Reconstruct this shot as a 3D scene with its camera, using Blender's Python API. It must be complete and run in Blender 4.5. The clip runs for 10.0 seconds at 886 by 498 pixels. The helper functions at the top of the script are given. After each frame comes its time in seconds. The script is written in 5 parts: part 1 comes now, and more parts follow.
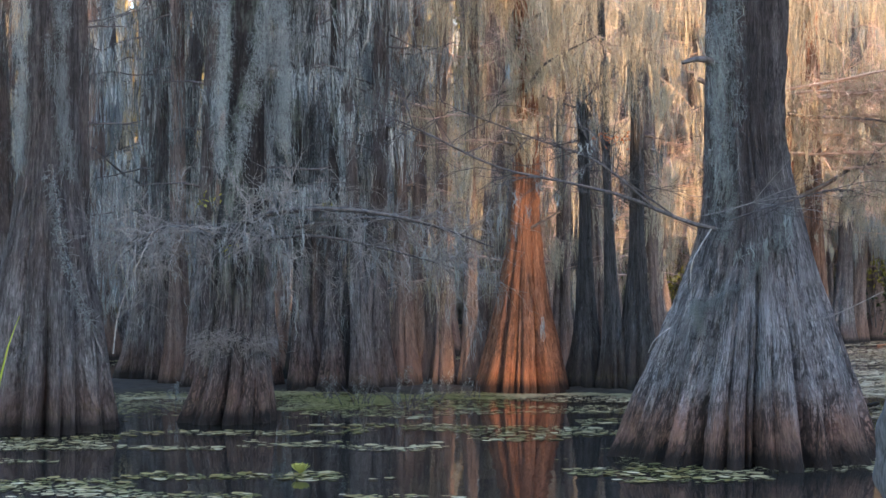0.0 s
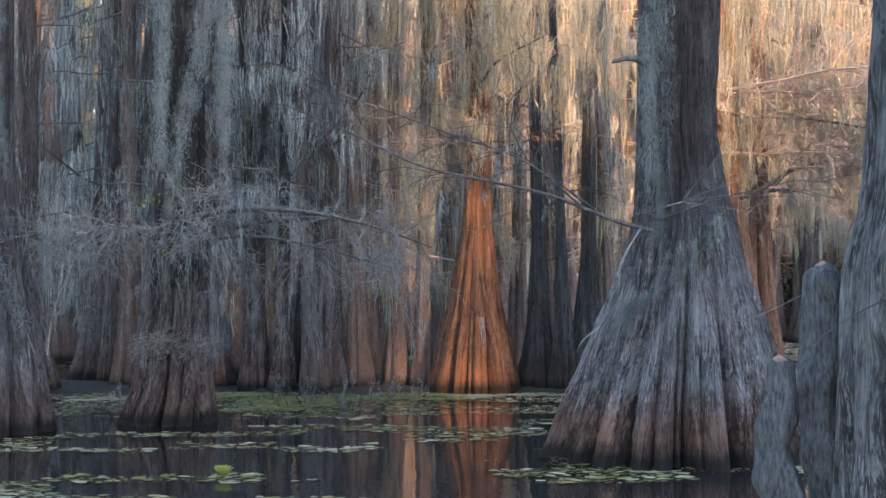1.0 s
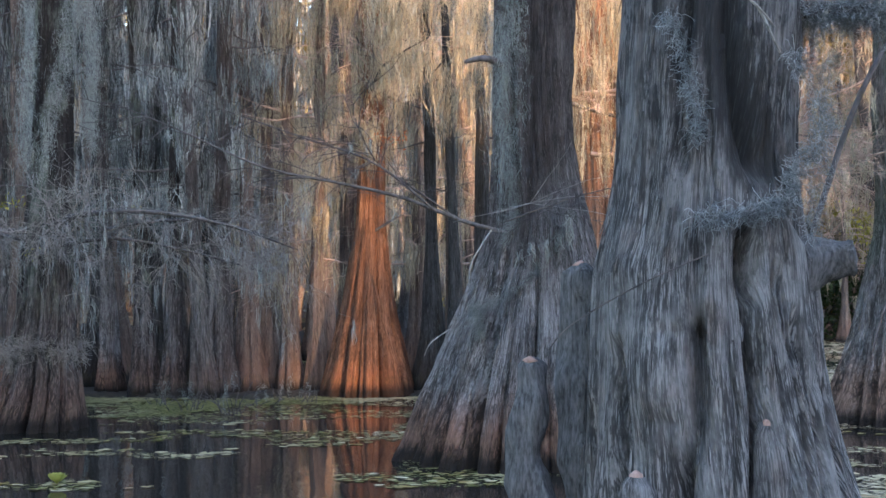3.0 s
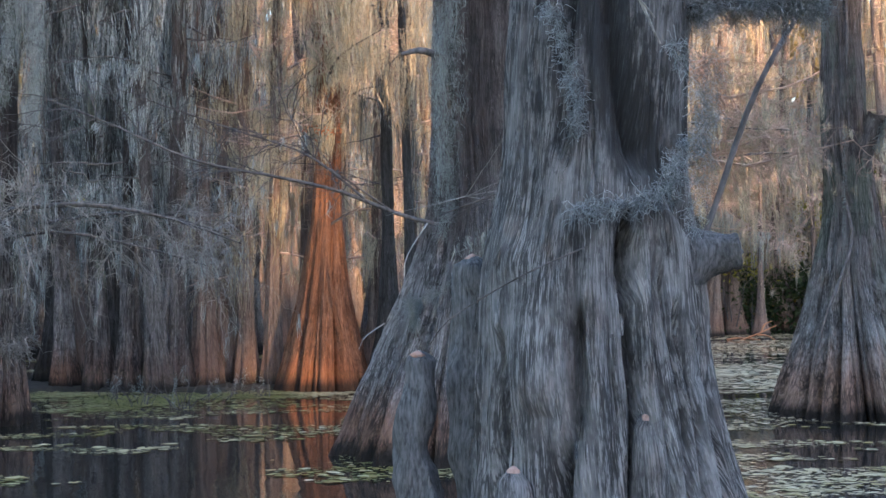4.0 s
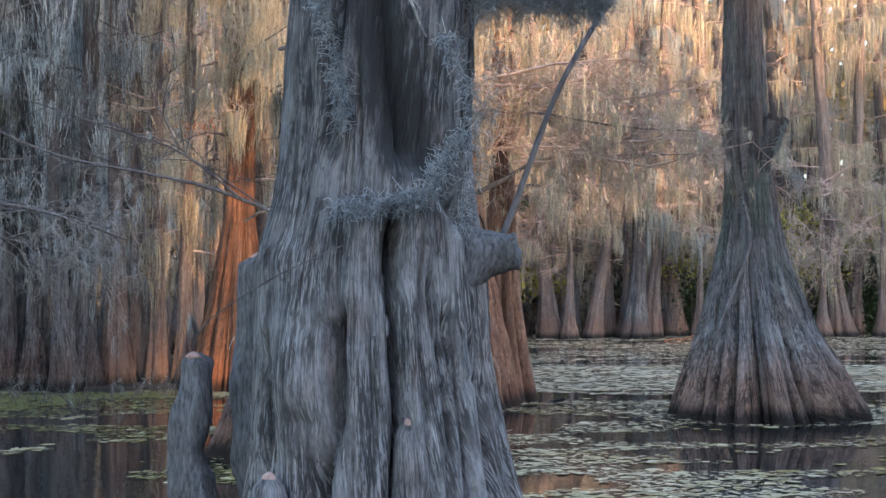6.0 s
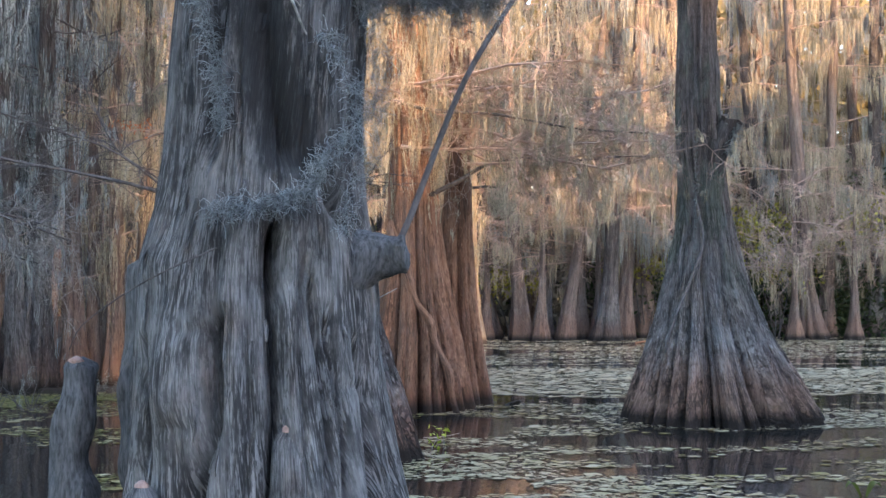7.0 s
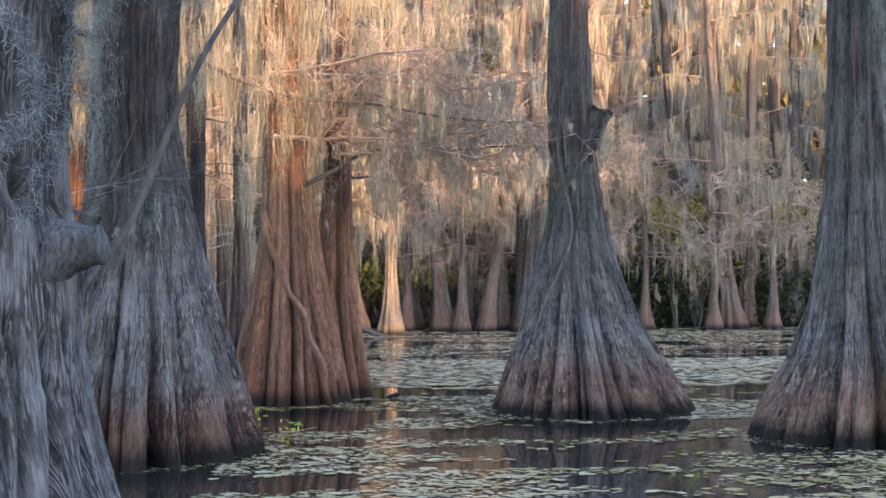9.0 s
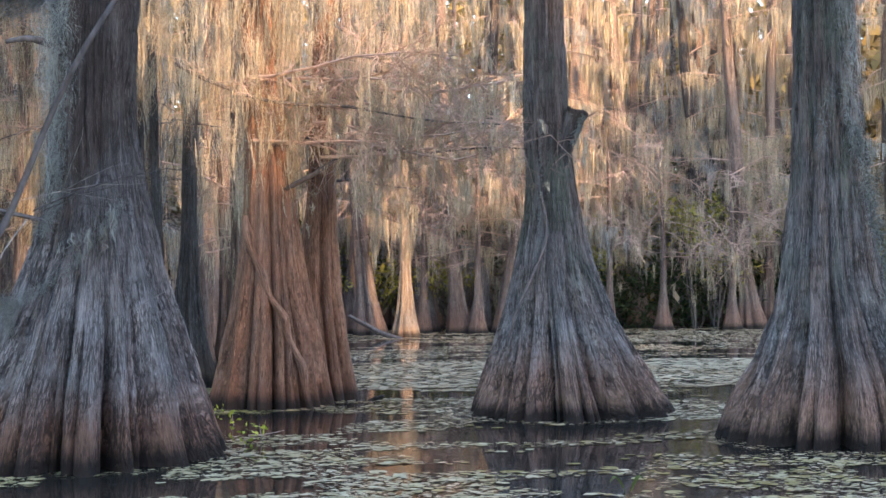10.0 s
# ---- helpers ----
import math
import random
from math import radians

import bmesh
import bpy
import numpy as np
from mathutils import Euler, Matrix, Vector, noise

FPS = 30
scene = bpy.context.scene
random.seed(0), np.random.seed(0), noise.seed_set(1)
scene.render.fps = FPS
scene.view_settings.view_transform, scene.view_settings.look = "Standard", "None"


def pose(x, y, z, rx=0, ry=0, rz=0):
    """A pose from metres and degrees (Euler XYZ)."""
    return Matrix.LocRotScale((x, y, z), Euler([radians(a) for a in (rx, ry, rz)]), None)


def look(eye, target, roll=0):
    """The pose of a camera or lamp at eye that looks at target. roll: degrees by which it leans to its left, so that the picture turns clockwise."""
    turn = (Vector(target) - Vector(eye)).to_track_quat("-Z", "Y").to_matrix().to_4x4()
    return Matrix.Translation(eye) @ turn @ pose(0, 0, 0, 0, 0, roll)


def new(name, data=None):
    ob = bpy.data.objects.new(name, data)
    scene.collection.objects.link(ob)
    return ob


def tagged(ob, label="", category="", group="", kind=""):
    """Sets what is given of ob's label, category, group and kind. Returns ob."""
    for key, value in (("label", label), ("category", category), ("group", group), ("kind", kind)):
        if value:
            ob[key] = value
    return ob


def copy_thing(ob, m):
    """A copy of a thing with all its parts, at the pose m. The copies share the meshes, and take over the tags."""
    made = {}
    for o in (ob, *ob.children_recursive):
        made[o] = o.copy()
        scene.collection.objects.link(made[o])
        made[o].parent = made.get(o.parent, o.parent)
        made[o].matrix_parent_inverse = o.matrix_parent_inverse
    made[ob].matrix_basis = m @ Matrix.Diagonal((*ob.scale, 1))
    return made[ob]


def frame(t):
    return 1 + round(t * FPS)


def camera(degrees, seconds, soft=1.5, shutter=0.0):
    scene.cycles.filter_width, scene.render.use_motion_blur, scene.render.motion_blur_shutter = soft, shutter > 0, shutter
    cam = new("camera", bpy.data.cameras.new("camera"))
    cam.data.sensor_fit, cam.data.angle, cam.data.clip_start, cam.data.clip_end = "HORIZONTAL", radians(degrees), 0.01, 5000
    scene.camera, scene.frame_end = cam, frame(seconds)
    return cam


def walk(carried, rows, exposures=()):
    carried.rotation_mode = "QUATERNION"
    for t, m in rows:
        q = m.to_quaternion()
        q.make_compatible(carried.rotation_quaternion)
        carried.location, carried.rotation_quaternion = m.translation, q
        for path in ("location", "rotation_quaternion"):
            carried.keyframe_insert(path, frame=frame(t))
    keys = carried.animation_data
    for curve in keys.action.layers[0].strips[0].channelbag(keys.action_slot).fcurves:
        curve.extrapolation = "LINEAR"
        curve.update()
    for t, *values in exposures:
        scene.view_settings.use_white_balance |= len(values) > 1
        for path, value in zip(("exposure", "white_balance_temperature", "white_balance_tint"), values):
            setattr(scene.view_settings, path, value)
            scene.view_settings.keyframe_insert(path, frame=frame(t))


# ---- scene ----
cam = camera(38.4, 10.0)
PATH = [
    (0, (0.803, 0.057, 1.313), (0.725, 2.054, 1.395), -0.1),
    (0.5, (1.018, 0.093, 1.313), (0.958, 2.091, 1.400), -0.2),
    (1, (1.221, 0.130, 1.314), (1.174, 2.127, 1.396), -0.2),
    (1.5, (1.422, 0.169, 1.304), (1.386, 2.167, 1.384), -0.2),
    (2, (1.618, 0.193, 1.308), (1.598, 2.191, 1.385), -0.3),
    (2.5, (1.816, 0.221, 1.303), (1.828, 2.219, 1.391), -0.4),
    (4, (2.380, 0.304, 1.298), (2.445, 2.302, 1.375), -0.5),
    (4.5, (2.550, 0.319, 1.298), (2.631, 2.316, 1.367), -0.5),
    (5, (2.730, 0.355, 1.298), (2.822, 2.352, 1.374), -0.4),
    (5.5, (2.899, 0.387, 1.294), (3.011, 2.382, 1.369), -0.3),
    (7, (3.419, 0.493, 1.305), (3.570, 2.486, 1.383), 0.0),
    (7.5, (3.575, 0.547, 1.306), (3.753, 2.537, 1.380), -0.1),
    (8, (3.749, 0.575, 1.312), (3.937, 2.565, 1.375), 0.1),
    (8.5, (3.988, 0.571, 1.305), (4.212, 2.558, 1.360), -0.1),
    (9, (4.262, 0.589, 1.307), (4.496, 2.574, 1.371), -0.2),
    (9.5, (4.553, 0.540, 1.312), (4.765, 2.528, 1.357), -0.4),
    (10, (4.904, 0.523, 1.317), (5.081, 2.514, 1.383), -0.6),
]
walk(cam, [(t, look(eye, target, roll)) for t, eye, target, roll in PATH], [(0, 2.86, 5540, 21), (5, 2.88, 5580, 21), (10, 2.94, 5690, 22)])

# ---- world, sun and exposure ----
SUN_EL, SUN_AZ = radians(6.0), radians(149.5)
SUN_DIR = Vector((math.sin(SUN_AZ) * math.cos(SUN_EL), math.cos(SUN_AZ) * math.cos(SUN_EL), math.sin(SUN_EL)))
world = bpy.data.worlds.new("world")
scene.world = world
world.use_nodes = True
sky = world.node_tree.nodes.new("ShaderNodeTexSky")
sky.sky_type = "NISHITA"
sky.sun_disc = False
sky.sun_elevation, sky.sun_rotation = SUN_EL, SUN_AZ
sky.dust_density = 0.6
background = world.node_tree.nodes["Background"]
background.inputs["Strength"].default_value = 0.2
world.node_tree.links.new(sky.outputs["Color"], background.inputs["Color"])
sun = new("sun", bpy.data.lights.new("sun", "SUN"))
sun.data.energy, sun.data.angle, sun.data.color = 2.05, radians(1.2), (1.0, 0.60, 0.25)
sun.matrix_world = look(SUN_DIR * 80, (0, 0, 0))


# ---- materials ----
class Nodes:
    """A small writer of node materials."""

    def __init__(self, name):
        self.m = bpy.data.materials.new(name)
        self.m.use_nodes = True
        self.t = self.m.node_tree
        self.bsdf = self.t.nodes["Principled BSDF"]
        self.out = self.t.nodes["Material Output"]

    def node(self, kind, **values):
        n = self.t.nodes.new(kind)
        for key, value in values.items():
            if key in n.inputs:
                n.inputs[key].default_value = value
        return n

    def link(self, a, b):
        self.t.links.new(a, b)

    def coords(self, scale=(1, 1, 1)):
        c = self.node("ShaderNodeNewGeometry")
        m = self.node("ShaderNodeMapping")
        m.inputs["Scale"].default_value = scale
        self.link(c.outputs["Position"], m.inputs["Vector"])
        return m.outputs["Vector"]

    def noise(self, vector, scale, detail=4.0, rough=0.6):
        n = self.node("ShaderNodeTexNoise", Scale=scale, Detail=detail, Roughness=rough)
        self.link(vector, n.inputs["Vector"])
        return n.outputs["Fac"]

    def ramp(self, fac, *stops):
        r = self.node("ShaderNodeValToRGB")
        e = r.color_ramp.elements
        while len(e) < len(stops):
            e.new(0.5)
        for el, (p, c) in zip(e, stops):
            el.position = p
            el.color = (*c, 1) if isinstance(c, tuple) else (c, c, c, 1)
        self.link(fac, r.inputs["Fac"])
        return r.outputs["Color"]

    def mix(self, fac, a, b, blend="MIX"):
        n = self.node("ShaderNodeMix")
        n.data_type, n.blend_type = "RGBA", blend
        for value, socket in ((fac, n.inputs[0]), (a, n.inputs[6]), (b, n.inputs[7])):
            if isinstance(value, (int, float)):
                socket.default_value = value if socket == n.inputs[0] else (value, value, value, 1)
            elif isinstance(value, tuple):
                socket.default_value = (*value, 1)
            else:
                self.link(value, socket)
        return n.outputs[2]

    def height(self):
        c = self.node("ShaderNodeNewGeometry")
        s = self.node("ShaderNodeSeparateXYZ")
        self.link(c.outputs["Position"], s.inputs["Vector"])
        return s.outputs["Z"]

    def maths(self, op, a, b):
        n = self.node("ShaderNodeMath")
        n.operation = op
        for value, socket in ((a, n.inputs[0]), (b, n.inputs[1])):
            if isinstance(value, (int, float)):
                socket.default_value = value
            else:
                self.link(value, socket)
        return n.outputs[0]

    def bump(self, fac, strength, distance):
        b = self.node("ShaderNodeBump", Strength=strength, Distance=distance)
        self.link(fac, b.inputs["Height"])
        self.link(b.outputs["Normal"], self.bsdf.inputs["Normal"])

    def done(self, colour, rough=0.9, spec=0.2):
        if isinstance(colour, tuple):
            self.bsdf.inputs["Base Color"].default_value = (*colour, 1)
        else:
            self.link(colour, self.bsdf.inputs["Base Color"])
        self.bsdf.inputs["Roughness"].default_value = rough
        self.bsdf.inputs["Specular IOR Level"].default_value = spec
        return self.m

    def thin(self, colour, through_share):
        """Leaf-like: some of the light passes through."""
        tr = self.node("ShaderNodeBsdfTranslucent")
        mx = self.node("ShaderNodeMixShader")
        mx.inputs[0].default_value = through_share
        self.link(colour, tr.inputs["Color"])
        self.link(self.bsdf.outputs[0], mx.inputs[1])
        self.link(tr.outputs[0], mx.inputs[2])
        self.link(mx.outputs[0], self.out.inputs["Surface"])


def bark(name, light, mid, dark, stain, stain_top, lichen=0.25, relief=1.0, upper=1.0, green=False, shag=0.25, dark_hollow=False, fine=1.0, cracks=0.3, smooth=0.0):
    n = Nodes(name)
    uv = n.node("ShaderNodeUVMap")
    uv.uv_map = "grain"

    def along(sx, sy):
        m = n.node("ShaderNodeMapping")
        m.inputs["Scale"].default_value = (sx * fine if sx > 20 else sx, sy * fine ** 0.5 if sx > 20 else sy, 1)
        n.link(uv.outputs["UV"], m.inputs["Vector"])
        return m.outputs["Vector"]

    fibre = n.noise(along(140, 10), 1.0, 6, 0.65)
    strand = n.noise(along(44, 2.6), 1.0, 6, 0.64)
    plates = n.noise(along(9, 0.8), 1.0, 6, 0.64)
    streaks = n.noise(along(3.2, 0.40), 1.0, 5, 0.6)
    fleck = n.noise(along(95, 9), 1.0, 5, 0.7)
    patch = n.noise(n.coords((1, 1, 0.6)), 2.3, 4, 0.6)
    # long narrow cracks between the strands
    grit = n.noise(along(72, 10), 1.0, 8, 0.78)
    crack = n.ramp(n.mix(0.35, strand, grit), (0.40, 1.0), (0.465, 0.0))
    # interlocking ragged plates
    split = n.node("ShaderNodeSeparateXYZ")
    n.link(uv.outputs["UV"], split.inputs["Vector"])

    def cells(sx, sy, wob, feature):
        c = n.node("ShaderNodeCombineXYZ")
        n.link(n.maths("ADD", n.maths("MULTIPLY", split.outputs["X"], sx), n.maths("MULTIPLY", n.noise(along(sx * 0.35, sy * 1.6), 1.0, 4, 0.6), wob)), c.inputs["X"])
        n.link(n.maths("ADD", n.maths("MULTIPLY", split.outputs["Y"], sy), n.maths("MULTIPLY", n.noise(along(sx * 0.8, sy * 0.8), 1.0, 3, 0.6), wob)), c.inputs["Y"])
        v = n.node("ShaderNodeTexVoronoi")
        v.feature = feature
        v.inputs["Scale"].default_value = 1.0
        n.link(c.outputs["Vector"], v.inputs["Vector"])
        return v.outputs["Distance" if feature == "DISTANCE_TO_EDGE" else "Color"]

    tone = cells(50 * fine, 4.0, 0.9, "F1")

    def fissure(sx, sy, width):
        f = n.noise(along(sx, sy), 1.0, 4, 0.55)
        return n.maths("ABSOLUTE", n.maths("SUBTRACT", f, 0.5), 0.0), width

    def furrow(sx, sy, width):
        d, w = fissure(sx, sy, width)
        return n.ramp(d, (w * 0.45, 1.0), (w, 0.0))

    gap = n.maths("MAXIMUM", furrow(22, 1.7, 0.046), n.maths("MULTIPLY", furrow(58, 6.5, 0.060), 0.85))
    gap = n.mix(1.0, gap, n.ramp(n.noise(along(6, 3.0), 1.0, 4, 0.6), (0.36, 0.25), (0.56, 1.0)), "MULTIPLY")
    col = n.ramp(n.mix(0.45, fibre, strand), (0.30, tuple(0.6 * a + 0.4 * b for a, b in zip(dark, mid))), (0.46, mid), (0.70, light))
    col = n.mix(n.ramp(plates, (0.36, 0.68), (0.54, 0.0)), col, tuple(0.55 * a + 0.45 * b for a, b in zip(mid, dark)))
    col = n.mix(n.ramp(streaks, (0.38, 0.78), (0.54, 0.0)), col, n.mix(1.0, col, (0.40, 0.38, 0.38), "MULTIPLY"))
    grey = n.ramp(n.noise(n.coords((1, 1, 0.5)), 5, 6, 0.7), (0.50, 0.0), (0.66, 1.0))
    col = n.mix(n.mix(1.0, grey, lichen, "MULTIPLY"), col, (0.37, 0.385, 0.38))
    col = n.mix(n.ramp(fleck, (0.575, 0.0), (0.625, 0.65)), col, tuple(min(1, c * 1.08) for c in light))
    col = n.mix(1.0, col, n.ramp(grit, (0.33, 0.22), (0.47, 0.85), (0.64, 1.0)), "MULTIPLY")
    col = n.mix(shag, col, n.mix(1.0, col, n.ramp(tone, (0.15, 0.72), (0.5, 1.05), (0.85, 1.45)), "MULTIPLY"))
    col = n.mix(n.ramp(patch, (0.45, 0.0), (0.75, 0.30)), col, stain)
    if upper < 1:
        # less bleached bark above the flood line
        top = n.ramp(n.maths("ADD", n.maths("DIVIDE", n.height(), 5.0), n.maths("MULTIPLY", n.maths("SUBTRACT", patch, 0.5), 0.3)), (0.26, 0.0), (0.50, 1.0))
        col = n.mix(top, col, n.mix(1.0, col, (upper, upper * 0.93, upper * 0.90), "MULTIPLY"))
    # flood stain: a reddish band above the water and a dark wet foot
    z = n.maths("ADD", n.height(), n.maths("MULTIPLY", n.maths("SUBTRACT", n.mix(0.3, n.noise(along(9, 0.9), 1.0, 7, 0.75), grit), 0.5), 1.0))
    col = n.mix(n.ramp(n.maths("DIVIDE", z, stain_top), (0.45, 0.86), (1.0, 0.0)), col, n.mix(fibre, tuple(c * 0.5 for c in stain), tuple(min(1, c * 1.5) for c in stain)))
    algae = n.ramp(n.maths("DIVIDE", z, 0.36), (0.42, 0.0), (0.58, 0.4), (0.8, 0.0))
    col = n.mix(n.mix(1.0, algae, n.noise(n.coords(), 3, 3), "MULTIPLY"), col, (0.11, 0.10, 0.03))
    wet = n.ramp(n.maths("DIVIDE", n.maths("ADD", n.height(), n.maths("MULTIPLY", n.maths("SUBTRACT", strand, 0.5), 0.16)), 0.27), (0.28, 0.92), (0.80, 0.0))
    col = n.mix(wet, col, (0.020, 0.019, 0.017))
    if smooth:
        # rubbed grey skin with dull blotches, pits and warm patches over the fibres
        col = n.mix(smooth, col, n.mix(n.ramp(patch, (0.35, 0.0), (0.65, 1.0)), mid, tuple(0.75 * a + 0.25 * b for a, b in zip(mid, light))))
        blotch = n.noise(n.coords((1, 1, 0.55)), 13, 6, 0.68)
        col = n.mix(1.0, col, n.ramp(blotch, (0.34, 0.46), (0.47, 0.92), (0.66, 1.16)), "MULTIPLY")
        high = n.ramp(n.maths("DIVIDE", n.height(), 5.0), (0.28, 0.0), (0.36, 1.0))
        pit = n.ramp(n.noise(n.coords((1, 1, 0.34)), 17, 5, 0.6), (0.36, 0.85), (0.42, 0.0))
        col = n.mix(n.mix(1.0, pit, high, "MULTIPLY"), col, (0.03, 0.032, 0.035))
        warm = n.ramp(n.noise(n.coords((1, 1, 0.4)), 7.3, 4, 0.6), (0.56, 0.0), (0.68, 0.45))
        col = n.mix(warm, col, (0.25, 0.19, 0.165))
    if dark_hollow:
        # blackened bark along the slanting hollow, its shade deepened in the colour
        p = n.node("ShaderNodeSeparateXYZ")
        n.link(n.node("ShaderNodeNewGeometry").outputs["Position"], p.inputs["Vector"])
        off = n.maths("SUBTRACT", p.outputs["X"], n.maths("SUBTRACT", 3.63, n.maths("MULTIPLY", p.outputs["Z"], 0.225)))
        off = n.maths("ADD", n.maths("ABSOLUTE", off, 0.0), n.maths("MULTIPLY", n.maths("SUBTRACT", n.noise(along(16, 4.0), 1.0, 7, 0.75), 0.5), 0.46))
        hollow_tone = n.mix(1.0, n.ramp(off, (0.08, 0.95), (0.15, 0.0)), n.ramp(n.maths("DIVIDE", p.outputs["Z"], 5.0), (0.338, 0.0), (0.352, 1.0)), "MULTIPLY")
        col = n.mix(hollow_tone, col, n.mix(n.ramp(n.mix(0.5, fibre, plates), (0.4, 0.0), (0.62, 1.0)), (0.010, 0.011, 0.012), (0.085, 0.084, 0.086)))
    if green:
        # grey-green lichen in long patches
        moss = n.ramp(n.noise(n.coords((1.6, 1.6, 0.45)), 2.0, 6, 0.7), (0.47, 0.0), (0.58, 0.75))
        moss = n.mix(1.0, moss, n.ramp(n.maths("DIVIDE", n.height(), 5.0), (0.22, 0.0), (0.34, 1.0)), "MULTIPLY")
        col = n.mix(moss, col, n.mix(fleck, (0.16, 0.19, 0.15), (0.36, 0.40, 0.33)))
    # dark cracks and gaps, which also paint the fine occlusion inside them
    col = n.mix(n.mix(1.0, crack, 0.6, "MULTIPLY"), col, dark)
    col = n.mix(n.mix(1.0, gap, cracks, "MULTIPLY"), col, dark)
    rise = n.maths("SUBTRACT", n.maths("ADD", n.maths("MULTIPLY", grit, 0.9), n.maths("MULTIPLY", plates, 0.8)), n.maths("MULTIPLY", crack, 0.3))
    rise = n.maths("ADD", rise, n.maths("SUBTRACT", n.maths("MULTIPLY", tone, 0.3 * shag), n.maths("MULTIPLY", gap, cracks)))
    n.bump(rise, relief, 0.05)
    return n.done(col, 0.92, 0.15)


def moss_material(name, a, b, c, share=0.5, airy=False):
    n = Nodes(name)
    g = n.node("ShaderNodeNewGeometry")
    col = n.ramp(g.outputs["Random Per Island"], (0.0, a), (0.5, b), (1.0, c))
    col = n.mix(n.ramp(n.noise(n.coords((1, 1, 0.3)), 1.4, 4), (0.35, 0.0), (0.7, 0.55)), col, a)
    n.thin(col, share)
    if airy:
        # gaps between the hair-fine threads
        see = n.node("ShaderNodeBsdfTransparent")
        mx = n.node("ShaderNodeMixShader")
        n.link(n.ramp(n.noise(n.coords((130, 130, 7)), 1.0, 2, 0.6), (0.44, 0.12), (0.52, 1.0)), mx.inputs[0])
        n.link(see.outputs[0], mx.inputs[1])
        n.link(n.out.inputs["Surface"].links[0].from_socket, mx.inputs[2])
        n.link(mx.outputs[0], n.out.inputs["Surface"])
    return n.done(col, 0.95, 0.05)


def leaf_material(name, a, b, c, share=0.4):
    n = Nodes(name)
    g = n.node("ShaderNodeNewGeometry")
    col = n.ramp(g.outputs["Random Per Island"], (0.0, a), (0.55, b), (1.0, c))
    n.thin(col, share)
    return n.done(col, 0.6, 0.3)


M_BARK = bark("weathered_cypress_bark", (0.74, 0.72, 0.72), (0.48, 0.46, 0.46), (0.032, 0.029, 0.028), (0.32, 0.175, 0.12), 0.70, 0.40, upper=0.50, shag=0.40, fine=2.0, cracks=0.78)
M_BARK_NEAR = bark("grey_cypress_bark", (0.46, 0.447, 0.44), (0.252, 0.244, 0.24), (0.032, 0.030, 0.030), (0.29, 0.245, 0.23), 0.45, 0.30, 0.6, upper=0.38, shag=0.40, dark_hollow=True, fine=1.7, cracks=0.9, smooth=0.46)
M_BARK_SLIM = bark("lichened_cypress_bark", (0.82, 0.79, 0.775), (0.50, 0.47, 0.455), (0.032, 0.029, 0.028), (0.44, 0.27, 0.195), 0.85, 0.25, upper=0.72, shag=0.35, green=True, fine=1.8, cracks=0.74)
M_BARK_RED = bark("rusty_cypress_bark", (0.49, 0.255, 0.155), (0.30, 0.15, 0.088), (0.05, 0.024, 0.016), (0.24, 0.10, 0.053), 0.55, 0.12, 0.8, shag=0.5, cracks=0.5)
M_BARK_PAIR = bark("rosy_cypress_bark", (0.51, 0.305, 0.20), (0.33, 0.18, 0.115), (0.035, 0.022, 0.017), (0.22, 0.105, 0.07), 0.4, 0.12, 0.5, shag=0.25, cracks=0.42)
M_BARK_FAR = bark("rosy_grey_cypress_bark", (0.40, 0.325, 0.285), (0.23, 0.178, 0.153), (0.035, 0.027, 0.024), (0.21, 0.132, 0.10), 0.9, 0.15, 0.7)
M_BARK_BROWN = bark("brown_cypress_bark", (0.52, 0.50, 0.49), (0.25, 0.236, 0.23), (0.028, 0.024, 0.022), (0.175, 0.122, 0.102), 0.75, 0.35, upper=0.72, cracks=0.55)
M_BARK_STUMP = bark("brown_black_cypress_bark", (0.46, 0.43, 0.42), (0.24, 0.215, 0.205), (0.022, 0.02, 0.02), (0.20, 0.13, 0.105), 0.75, 0.35, upper=0.30, green=True, cracks=0.75)
# near-black bark: shade put into the colour of the dim trunks
M_BARK_DARK = bark("shade_dark_cypress_bark", (0.24, 0.235, 0.235), (0.10, 0.097, 0.097), (0.014, 0.014, 0.014), (0.06, 0.045, 0.038), 0.8, 0.08)
M_BARK_PALE = bark("pale_cypress_bark", (0.62, 0.53, 0.42), (0.47, 0.38, 0.29), (0.22, 0.15, 0.10), (0.5, 0.33, 0.2), 0.4, 0.1, shag=0.0)
M_MOSS = moss_material("hanging_moss_grey", (0.21, 0.225, 0.215), (0.34, 0.36, 0.34), (0.48, 0.495, 0.465))
M_MOSS_PALE = moss_material("hanging_moss_pale", (0.20, 0.215, 0.22), (0.36, 0.38, 0.385), (0.60, 0.62, 0.615))
M_MOSS_AIRY = moss_material("hanging_moss_airy", (0.15, 0.165, 0.165), (0.39, 0.41, 0.395), (0.70, 0.72, 0.69), airy=True)
M_MOSS_FAR = moss_material("hanging_moss_distant", (0.27, 0.275, 0.25), (0.38, 0.385, 0.355), (0.49, 0.495, 0.455), airy=True)
# shaded and sunlit copies of the grey moss, the light put into their colour
M_MOSS_DARK = moss_material("hanging_moss_shade_dark", (0.06, 0.066, 0.065), (0.20, 0.21, 0.20), (0.46, 0.475, 0.45), airy=True)
M_MOSS_TAN = moss_material("hanging_moss_sun_tan", (0.33, 0.288, 0.205), (0.46, 0.403, 0.295), (0.585, 0.52, 0.395), airy=True)
M_LEAF_DARK = leaf_material("evergreen_leaf", (0.02, 0.035, 0.012), (0.04, 0.06, 0.02), (0.07, 0.09, 0.03))
